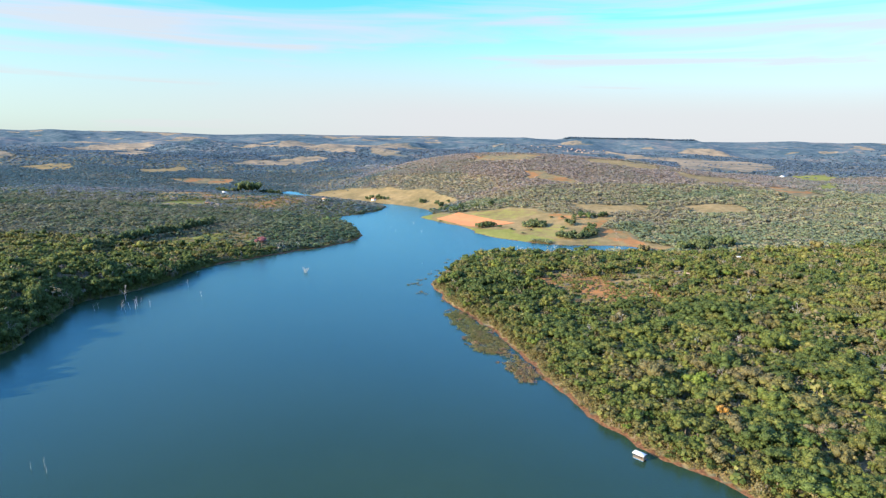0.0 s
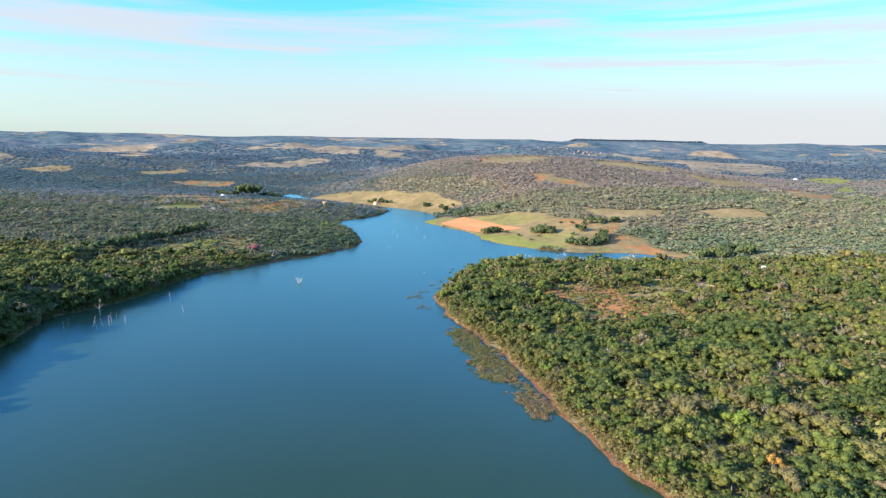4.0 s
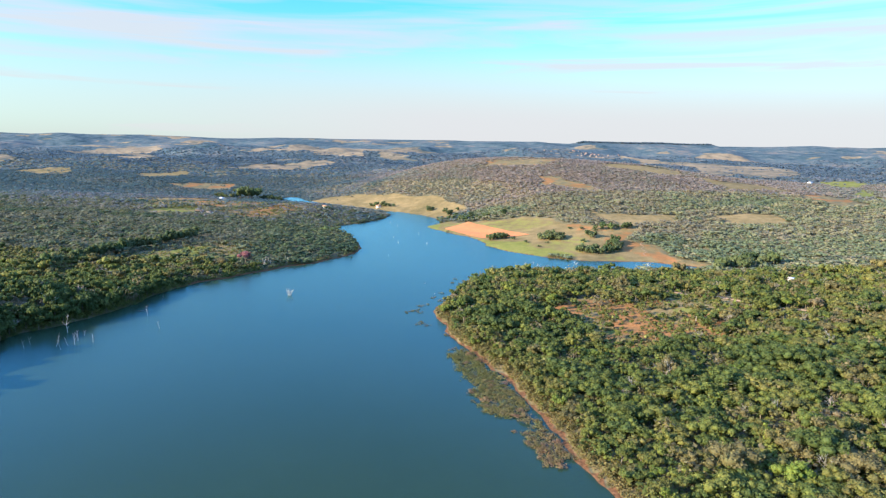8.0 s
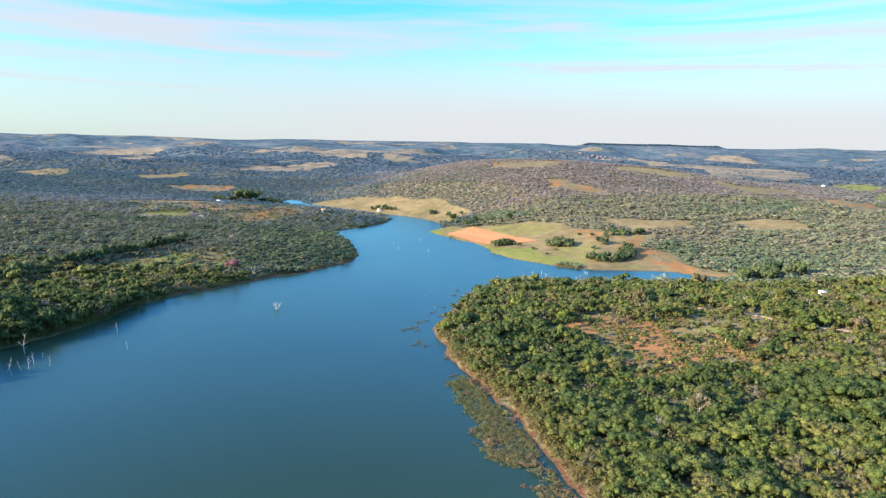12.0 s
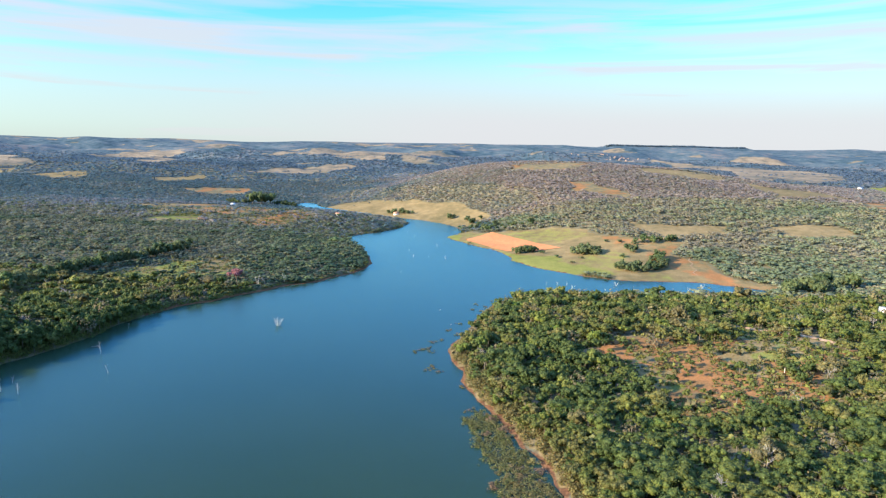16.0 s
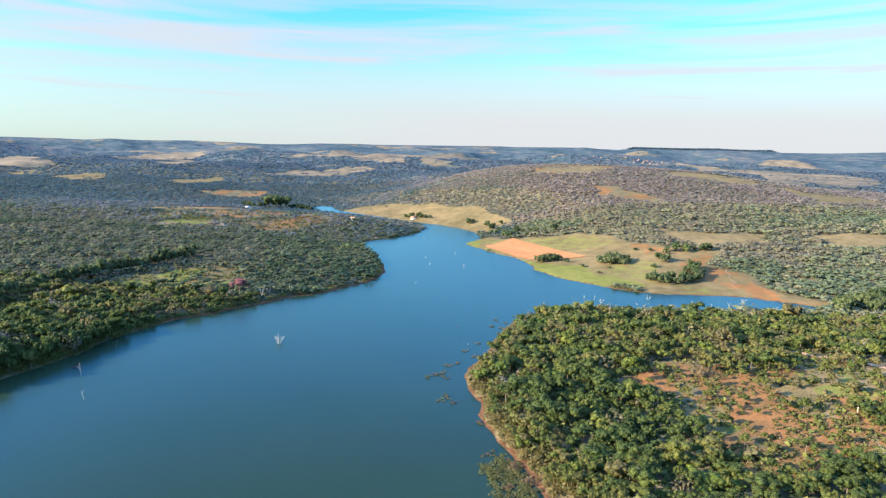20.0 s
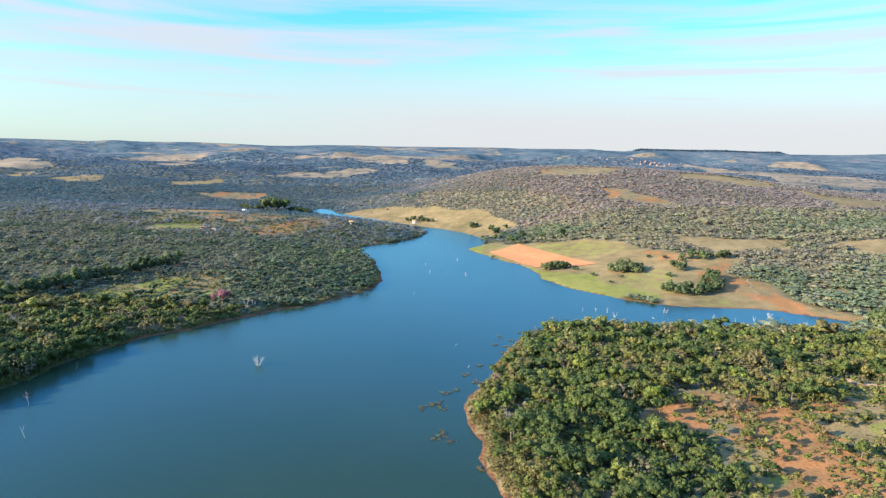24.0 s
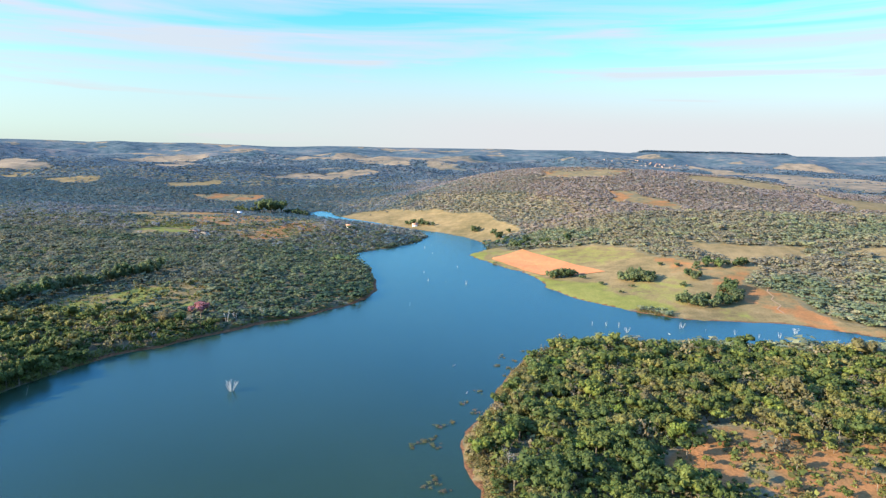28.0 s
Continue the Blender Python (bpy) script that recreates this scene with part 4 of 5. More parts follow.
def build_woods():
    """Returns the places kept for the single trees along the near bank."""
    X, Y, Z, d, tint, rng = scatter(148, 560, 4.5, 1, 0.05)
    single = (X > 0) & (Y < 420) & (Y > 165) & (d < 17) & (inside_dist(X, Y, CLEARING) > 6)
    pick = np.where(single)[0][:175]
    rest = np.ones(len(X), bool)
    rest[pick] = False
    kept = [(float(X[i]), float(Y[i]), float(Z[i]), float(tint[i]), float(d[i])) for i in pick]
    X, Y, Z, d, tint = X[rest], Y[rest], Z[rest], d[rest], tint[rest]
    n = len(X)
    r = 1.3 + 3.3 * rng.random(n) ** 1.5 + np.where(rng.random(n) < 0.12, 2.2, 0.0)
    left = (X < -60) & (d < 45)
    r = np.where(left & (Y > 430), 0.9 * r, r)
    r = r * np.clip(np.where(left, 0.85, 0.6) + d / 20, 0.6, 1) * np.where(inside_dist(X, Y, CLEARING) < 4, 0.95, np.where((inside_dist(X, Y, CLEARING) < 24) & (Y < 400), 0.75, 1.0))
    h = r * rng.uniform(1.1, 1.6, n) + 1.4 + np.where(rng.random(n) < 0.25, 2.2, 0.0) + np.where(left, 0.6 + 2.2 * (Y < 430), 0.0)
    rim = (X < -100) & (d < 9) & (Y < 480)
    r, h = np.where(rim, np.maximum(r, 3.2), r), np.where(rim, np.maximum(h, 8.5) + 1.5, h)
    tint = np.where(X < -60, np.clip(tint - 0.16, 0, 1), tint)
    r = 1.13 * r
    lift, turn, wide = rng.uniform(0.3, 0.7, n), rng.uniform(0, 6.28, n), rng.uniform(0.46, 0.6, n) * h
    bare = rng.random(n) < 0.035
    airy = ~bare & (rng.random(n) < np.where((X > 0) & (X < 215) & (Y > 530) & (d < 10), 0.4, 0.10))
    tint = np.where(airy, rng.uniform(0.8, 1.0, n), tint)
    close = ((X > -60) & (X < 310) & (Y < 500)) | ((X < -100) & (d < 28) & (Y > 230))
    far_off = (Y > 370) | (X < -100)
    for protos, part_of, label in ((NEAR, close & ~bare & ~airy & ~far_off, "dense sunlit olive-green woods on the point"), (LIGHT, close & ~bare & ~airy & far_off, "dense olive-green savanna woods of small round-crowned trees"), (FINE, ~close & ~bare & ~airy, "shaded dark and olive woods behind the bank"),
                                   (AIRY, airy, "thin grey-brown half-leafless trees scattered through the woods")):
        g = part_of
        V, F, T = planted(protos, rng.integers(0, len(protos), n)[g], X[g], Y[g], (Z + 0.5 * h + lift)[g], r[g], wide[g], turn[g], tint[g])
        tv, tf = trunks(X[g], Y[g], Z[g], (0.6 * h)[g], 0.1 + 0.03 * r[g])
        idx = np.r_[np.zeros(len(F)), np.ones(len(tf))]
        forest("woods", np.concatenate([V, tv]), np.concatenate([F, tf + len(V)]), np.r_[T, np.zeros(len(tv))], label, [LEAF, BARK], idx)
    b = bare
    V, F, T = planted(BARE, rng.integers(0, 4, n)[b], X[b], Y[b], Z[b], h[b] * 0.85, h[b] * 0.85, turn[b], tint[b])
    forest("bare_trees", V, F, T, "leafless pale grey trees standing among the woods", GREY_WOOD)

    X, Y, Z, d, tint, rng = scatter(150, 560, 4.4, 11, 0.08)
    g = (X > -60) | (rng.random(len(X)) < 0.3)
    X, Y, Z, d, tint = X[g], Y[g], Z[g], d[g], tint[g]
    n = len(X)
    r = rng.uniform(1.6, 2.9, n)
    V, F, T = planted(UNDER, rng.integers(0, len(UNDER), n), X, Y, Z + 0.75 * r, r, r * rng.uniform(0.8, 1.3, n), rng.uniform(0, 6.28, n), np.clip(tint + 0.05, 0, 1))
    forest("undergrowth", V, F, T, "low olive and straw-coloured scrub beneath the trees")

    X, Y = rng.uniform(66, 205, 5200), rng.uniform(352, 475, 5200)
    ok = (inside_dist(X, Y, CLEARING) < 4) & (vnoise(X, Y, 13, 8) + 0.5 * vnoise(X, Y, 5, 9) > -0.15)
    X, Y = X[ok], Y[ok]
    for px, py, a_, b_, turn in SPARSE:
        q, t, w = 1.1 * rng.random(900) ** 0.5, rng.uniform(0, 6.28, 900), radians(turn)
        u, v = q * a_ * np.cos(t), q * b_ * np.sin(t)
        X, Y = np.r_[X, px + u * math.cos(w) - v * math.sin(w)], np.r_[Y, py + u * math.sin(w) + v * math.cos(w)]
    n = len(X)
    r = 0.4 + 1.2 * rng.random(n) ** 2
    V, F, T = planted(BUSH, rng.integers(0, len(BUSH), n), X, Y, height(X, Y) + 0.4 * r, r, r, rng.uniform(0, 6.28, n), rng.uniform(0.2, 0.9, n))
    forest("clearing_scrub", V, F, T, "low tufts of scrub and dry grass over red soil")

    X, Y, Z, d, tint, rng = scatter(560, 980, 5.0, 2, 0.05)
    n = len(X)
    r = 1.8 + 2.2 * rng.random(n) ** 1.8 + np.where(rng.random(n) < 0.05, 1.8, 0.0)
    h = r * rng.uniform(0.95, 1.5, n) + 0.8
    turn, which = rng.uniform(0, 6.28, n), rng.integers(0, len(MIDDLE), n)
    r = np.where(X < 40, 1.15, 1.35) * r
    lush = (Y < 820) & (d < 110)
    r = np.where(lush & (rng.random(n) < 0.5), 1.35 * r, r)
    tint = np.where(lush, tint - np.where(X < 40, 0.2, 0.1), tint)
    round_ = rng.random(n) < np.where(lush, 0.7, np.where(X < 40, 0.35, 0.6))
    # from about 950 m out, western trees take the haze-tinted leaves
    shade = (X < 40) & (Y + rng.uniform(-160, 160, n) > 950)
    for g, leaf, label in (((X < 40) & ~shade, MID_LEAF, "mixed green and brown woods west of the lake"), (shade, HAZY_WEST_LEAF, "grey-green woods towards the western hills"), (X >= 40, SUNLIT_EAST_LEAF, "olive and grey-brown dry woods east of the lake")):
        thin, full = g & ~round_, g & round_
        V, F, T = planted(MIDDLE, which[thin], X[thin], Y[thin], (Z + 0.5 * h)[thin], r[thin], 0.5 * h[thin], turn[thin], tint[thin])
        forest("woods", V, F, T, label, leaf)
        V, F, T = planted(SMALL, which[full] % len(SMALL), X[full], Y[full], (Z + 0.5 * h)[full], 1.12 * r[full], 0.6 * h[full], turn[full], tint[full] - 0.08)
        forest("woods", V, F, T, "round-crowned trees standing out of the " + label.split(" of")[0].split(" towards")[0].split(" west")[0].split(" east")[0], leaf)

    X, Y, Z, d, tint, rng = scatter(980, 1720, 6.0, 3, 0.03)
    n = len(X)
    r = 2.3 + 2.6 * rng.random(n) ** 1.6
    turn, which, tall = rng.uniform(0, 6.28, n), rng.integers(0, len(FAR), n), r * rng.uniform(0.42, 0.72, n)
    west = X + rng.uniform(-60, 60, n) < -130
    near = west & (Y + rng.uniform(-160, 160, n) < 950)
    # the farthest western trees take the bluest, most hazed leaf colour
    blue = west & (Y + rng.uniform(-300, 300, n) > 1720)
    for g, leaf, label in ((near, MID_LEAF, "mixed green and brown woods round the western farm"), (blue, HAZY_FAR_LEAF, "blue-green woods on the western hills"), (west & ~near & ~blue, HAZY_WEST_LEAF, "dark mixed woods on low hills west of the lake"), (~west, HILL_LEAF, "grey-brown and olive dry woods on the hillside")):
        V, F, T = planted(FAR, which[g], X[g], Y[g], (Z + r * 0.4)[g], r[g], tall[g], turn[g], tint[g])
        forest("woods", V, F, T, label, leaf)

    X, Y, Z, d, tint, rng = scatter(985, 1400, 5.5, 33, 0.03)
    g = (X > -150) & (X < 430)
    X, Y, Z, tint = X[g], Y[g], Z[g], tint[g]
    n = len(X)
    r = 2.0 + 2.2 * rng.random(n) ** 1.6
    V, F, T = planted(FAR, rng.integers(0, len(FAR), n), X, Y, Z + 0.3 * r, r, 0.55 * r, rng.uniform(0, 6.28, n), tint)
    forest("woods", V, F, T, "close grey-brown growth beneath the hillside trees", HILL_LEAF)

    X, Y, Z, d, tint, rng = scatter(1720, 3300, 11, 4, 0.05)
    g = rng.random(len(X)) > (Y - 2300) / 1100
    X, Y, Z, tint = X[g], Y[g], Z[g], tint[g]
    n = len(X)
    r, turn, which = rng.uniform(4.5, 9, n), rng.uniform(0, 6.28, n), rng.integers(0, len(DISTANT), n)
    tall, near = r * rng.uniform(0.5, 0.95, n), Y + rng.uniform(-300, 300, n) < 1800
    for g, leaf, label in ((near, HAZY_WEST_LEAF, "grey-green woods on the nearer hills, haze put into the leaf colour"), (~near, HAZY_FAR_LEAF, "dark woods on far rolling country, haze blue put into their leaves")):
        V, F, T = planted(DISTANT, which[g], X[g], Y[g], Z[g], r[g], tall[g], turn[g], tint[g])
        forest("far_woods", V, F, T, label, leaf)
    rng = np.random.default_rng(8)
    X, Y = np.meshgrid(np.arange(-560, 560, 14), np.arange(-220, 560, 14))
    X, Y = (X + rng.uniform(-4, 4, X.shape)).ravel(), (Y + rng.uniform(-4, 4, Y.shape)).ravel()
    d = shore(X, Y)
    g = (d > 3) & ~(in_view(X, Y) & (Y > 148)) & (rng.random(len(X)) > 0.06)
    X, Y, d = X[g], Y[g], d[g]
    n = len(X)
    r = 3.2 + 2.6 * rng.random(n) ** 1.5
    V, F, T = planted(FAR, rng.integers(0, len(FAR), n), X, Y, height(X, Y, d) + 0.9 * r, r, 1.3 * r, rng.uniform(0, 6.28, n), rng.uniform(0.1, 0.8, n))
    forest("woods", V, F, T, "olive-green savanna woods along the lower lake")
    rng = np.random.default_rng(6)
    X, Y = rng.uniform(980, 1955, 900), rng.uniform(4480, 4600, 900)
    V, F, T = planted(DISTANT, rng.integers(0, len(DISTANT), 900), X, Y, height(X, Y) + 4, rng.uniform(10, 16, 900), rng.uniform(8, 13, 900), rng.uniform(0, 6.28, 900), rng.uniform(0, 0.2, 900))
    forest("plantation", V, F, T, "dark straight-edged tree plantation on the skyline plateau", HAZY_FAR_LEAF)
    return kept


KEPT = build_woods()

# ---- single trees along the near bank ----
def plant_single_trees():
    rng = np.random.default_rng(21)
    kinds = []
    for label, h, r, lobes in (("round bright-green broadleaf tree on the lake bank", 5.6, 3.0, 7), ("tall olive-green tree with a broken crown in the woods", 7.4, 3.3, 8),
                               ("low spreading dark-green tree in the bank woods", 4.6, 3.2, 7), ("slender yellow-green young tree near the bank", 5.4, 2.2, 6),
                               ("dusty olive-grey small-leaved savanna tree", 5.0, 2.7, 6)):
        kinds.append(tree_kind(rng, pose(0, 0, 0), label, h, r, lobes, 230, (LEAF_OWN, 0.092), group="trees along the near bank"))
    used = set()
    for x, y, z, tint, d in KEPT:
        k = int(rng.integers(0, 5)) if d > 10 else int(rng.choice([0, 2, 3, 4]))
        s = float(rng.uniform(0.8, 1.25)) * min(1.0, 0.68 + d / 24)
        m = pose(x, y, z, 0, 0, float(rng.uniform(0, 360))) @ Matrix.Diagonal((s, s, s * float(rng.uniform(0.9, 1.15)), 1))
        if k not in used:
            used.add(k)
            kinds[k].matrix_basis = m
        else:
            copy_thing(kinds[k], pose(0, 0, 0)).matrix_basis = m


plant_single_trees()


def ground_at(x, y):
    return float(height(np.array([float(x)]), np.array([float(y)]))[0])


def stand(thing, x, y, turn=0.0, s=1.0, sink=0.0):
    thing.matrix_basis = pose(x, y, max(ground_at(x, y), 0.0) - sink, 0, 0, turn) @ Matrix.Diagonal((s, s, s, 1))
    return thing


def spread(kinds, places, rng, lo=0.8, hi=1.2, sink=0.0):
    """Sets the first of each kind and copies of it at the places."""
    for n, (x, y) in enumerate(places):
        k = n % len(kinds)
        one = kinds[k] if n < len(kinds) else copy_thing(kinds[k], pose(0, 0, 0))
        stand(one, x, y, float(rng.uniform(0, 360)), float(rng.uniform(lo, hi)), sink)


def shrub_kind(rng, label, r, h, leaf_mat, leaves, group, lobes=4, core=0.8):
    """A low bush: a few stems and a loose crown."""
    t = new("shrub")
    for n in range(3):
        a = 2.1 * n
        part("stem", limb_tube([(0, 0, -0.5), (0.2 * r * math.cos(a), 0.2 * r * math.sin(a), 0.35 * h), (0.45 * r * math.cos(a), 0.45 * r * math.sin(a), 0.7 * h)], [0.07, 0.05, 0.02], 5), BARK, t)
    v, f = crown(rng, lobes, leaves, 0.16 if core else 0.15, 0.75, core)
    part("crown", (v * (r, r, 0.6 * h) + (0, 0, 0.52 * h), f), leaf_mat, t)
    return tagged(t, label, "shrub", group)


def meadow_trees():
    rng = np.random.default_rng(31)
    big = [tree_kind(rng, pose(0, 0, 0), "large dark-green shade tree on the lakeside meadow", 6.6, 5.0, 8, 170, (DARK_LEAF, 0.13), flat=0.95, group="meadow trees"),
           tree_kind(rng, pose(0, 0, 0), "broad olive-green tree on the lakeside meadow", 5.6, 4.4, 7, 150, (DARK_LEAF, 0.13), flat=0.95, group="meadow trees")]
    spread(big, [(58, 753), (67, 750), (118, 729), (127, 719), (142, 664), (164, 666), (150, 662), (54, 748), (62, 751), (72, 754), (108, 728), (115, 722), (122, 724), (131, 727), (164, 722), (161, 730), (138, 668), (146, 660), (152, 668), (158, 660), (172, 668), (178, 676), (168, 676), (182, 682), (181, 692), (176, 696), (183, 702)], rng, 1.0, 1.5)
    small = [tree_kind(rng, pose(0, 0, 0), "small lone round tree in the dry meadow grass", 3.9, 2.9, 5, 100, (DARK_LEAF, 0.15), group="small meadow trees")]
    spread(small, [(147, 763), (159, 755), (101, 693), (129, 742), (112, 708), (90, 716), (172, 745), (150, 705), (78, 740), (186, 712)], rng, 0.6, 1.2)
    hedge = [tree_kind(rng, pose(0, 0, 0), "dark-green tree in a thick row at the meadow edge", 6.0, 4.2, 7, 120, (DARK_LEAF, 0.14), flat=1.0, group="trees at the meadow edge")]
    spread(hedge, [(174, 752), (183, 755), (192, 753), (201, 757), (209, 755), (216, 760), (30, 888), (40, 884), (50, 882), (60, 884), (70, 882), (82, 880), (24, 906), (34, 902), (46, 896), (14, 930), (24, 940),
                   (8, 985), (18, 960), (40, 925), (56, 905), (-128, 1125), (-120, 1120), (-106, 1117), (-102, 1110), (-95, 1106), (-87, 1102), (-118, 1127), (-108, 1120), (-24, 1041), (-18, 1046), (2, 1012), (12, 998), (22, 1004)], rng, 0.8, 1.5)
    inlet = [tree_kind(rng, pose(0, 0, 0), "tall dense green tree at the head of the inlet", 8.0, 4.6, 8, 150, (DARK_LEAF, 0.13), flat=1.15, group="trees at the inlet head")]
    spread(inlet, [(236, 572), (244, 583), (252, 590), (262, 594), (257, 602), (268, 586), (273, 598), (248, 597), (280, 590), (262, 580), (276, 606), (288, 600), (284, 612), (296, 596)], rng, 1.05, 1.6)
    row = [tree_kind(rng, pose(0, 0, 0), "tall dark tree in a dense line behind the bank clearing", 7.0, 4.4, 7, 120, (DARK_LEAF, 0.14), flat=1.1, group="dark line of trees")]
    line = [(-302, 508), (-298, 528), (-296, 552), (-289, 574), (-282, 598), (-270, 618), (-260, 643), (-246, 668)]
    spread(row, [(ax + (bx - ax) * q, ay + (by - ay) * q) for (ax, ay), (bx, by) in zip(line, line[1:]) for q in (0.0, 0.25, 0.5, 0.75)], rng, 1.0, 1.45)
    tall = [tree_kind(rng, pose(0, 0, 0), "tall dark dense tree by the farm houses", 11.0, 6.5, 8, 110, (DARK_LEAF, 0.15), flat=1.25, group="tall trees by the farm")]
    spread(tall, [(-396, 1232), (-388, 1240), (-380, 1230), (-376, 1242), (-386, 1252), (-368, 1250)], rng, 1.45, 2.0)
    low = [tree_kind(rng, pose(0, 0, 0), "dark-green tree in a belt along the inlet by the farm", 7.5, 5.0, 7, 100, (DARK_LEAF, 0.16), flat=1.0, group="trees along the inlet")]
    spread(low, [(-362, 1256), (-354, 1262), (-356, 1250), (-346, 1248), (-344, 1258), (-336, 1240), (-328, 1232), (-320, 1224), (-312, 1216), (-334, 1228), (-424, 1238), (-432, 1244), (-414, 1238), (-440, 1250), (-450, 1256), (-406, 1244)], rng, 0.8, 1.3)


meadow_trees()


def clearing_growth():
    rng = np.random.default_rng(41)
    trees = [tree_kind(rng, pose(0, 0, 0), "lone savanna tree with a pale trunk on red soil", 5.6, 2.8, 6, 140, (LEAF_OWN, 0.13), PALE_WOOD, group="clearing trees"),
             tree_kind(rng, pose(0, 0, 0), "wide yellow-green tree casting deep shade in the clearing", 6.6, 4.6, 8, 170, (LEAF_OWN, 0.11), group="clearing trees"),
             tree_kind(rng, pose(0, 0, 0), "grey-green scrubby tree in the clearing", 4.4, 2.3, 5, 110, (LEAF_OWN, 0.15), group="clearing trees")]
    shrubs = [shrub_kind(rng, "low dusty green shrub on red soil", 1.3, 1.6, LEAF_OWN, 46, "clearing shrubs"),
              shrub_kind(rng, "straw-coloured dry bush on red soil", 1.0, 1.1, SHRUB_LEAF, 40, "clearing shrubs")]
    spread(trees[1:2], [(112, 440), (108, 446), (129, 456), (141, 477), (113, 505), (105, 452)], rng, 1.0, 1.3)
    spread(trees[:1], [(143, 396), (56, 482), (70, 471), (133, 520), (156, 536), (137, 481)], rng, 1.05, 1.4)
    at, bushes = [(96, 395), (118, 400), (124, 397), (134, 402), (100, 375), (100, 421), (119, 419), (130, 418), (148, 423), (124, 372)], []
    trees = trees[2:]
    while len(at) < 48 or len(bushes) < 170:
        x, y = float(rng.uniform(68, 205)), float(rng.uniform(352, 475))
        inside = -float(inside_dist(np.array([x]), np.array([y]), CLEARING)[0])
        if inside < 1:
            continue
        clump = float(vnoise(np.array([x]), np.array([y]), 22, 7)[0])
        if len(at) < 48 and rng.random() < 0.5 + 0.5 * clump - inside / 60 and min(math.hypot(x - a, y - b) for a, b in at) > 6:
            at.append((x, y))
        elif len(bushes) < 170 and rng.random() < 0.7 + 0.4 * clump:
            bushes.append((x, y))
    spread(trees, at, rng, 0.7, 1.3)
    spread(shrubs, bushes, rng, 0.5, 1.2)


clearing_growth()


# ---- at the water's edge ----
def bank_scrub():
    """Pale dry scrub along the waterline."""
    rng = np.random.default_rng(51)
    X, Y = rng.uniform(-300, 330, 340000), rng.uniform(140, 1060, 340000)
    d = shore(X, Y)
    wide = np.where((X > -20) & (Y < 580), 11.0, 4.5)
    near_water = np.where(X < -60, np.where(Y < 480, 0.2, 2.2), 0.7)
    ok = (d > near_water) & (d < wide) & in_view(X, Y) & (cover(X, Y)[3] < 0.3)
    X, Y, d = X[ok], Y[ok], d[ok]
    X2, Y2 = rng.uniform(-260, -150, 16000), rng.uniform(200, 500, 16000)
    d2 = shore(X2, Y2)
    ok = (d2 > -1.3) & (d2 < 14)
    X, Y, d = np.r_[X, X2[ok]], np.r_[Y, Y2[ok]], np.r_[d, d2[ok]]
    n = len(X)
    r = np.where((X < -150) & (Y < 560), 1.9, np.where(X > 0, 1.35, 1.0)) * rng.uniform(0.5, 1.3, n) * np.clip(0.6 + d / 5, 0.6, 1.3)
    turn, which, tall = rng.uniform(0, 6.28, n), rng.integers(0, len(TWIGGY), n), r * rng.uniform(0.8, 1.4, n)
    tint, z, east = np.clip(np.where((X < -150) & (Y < 560), 0.3, 0.52) - 0.02 * d + rng.normal(scale=0.16, size=n), 0.05, 0.95), height(X, Y, d) + 0.5 * r, X > -20
    for g, leaf, label in ((east, STRAW_LEAF, "pale straw-coloured scrub and reeds along the point's waterline"), (~east, LEAF, "olive and brown scrub along the western waterline")):
        V, F, T = planted(TWIGGY, which[g], X[g], Y[g], z[g], r[g], tall[g], turn[g], tint[g])
        forest("bank_scrub", V, F, T, label, leaf)


bank_scrub()


# the two floating mats of brush off the bank
MATS = [[(4, 356), (10, 366), (19, 358), (25, 326), (36, 293), (30, 283), (20, 288), (14, 298), (10, 320)], [(33, 286), (39, 284), (44, 257), (35, 251), (31, 272)]]


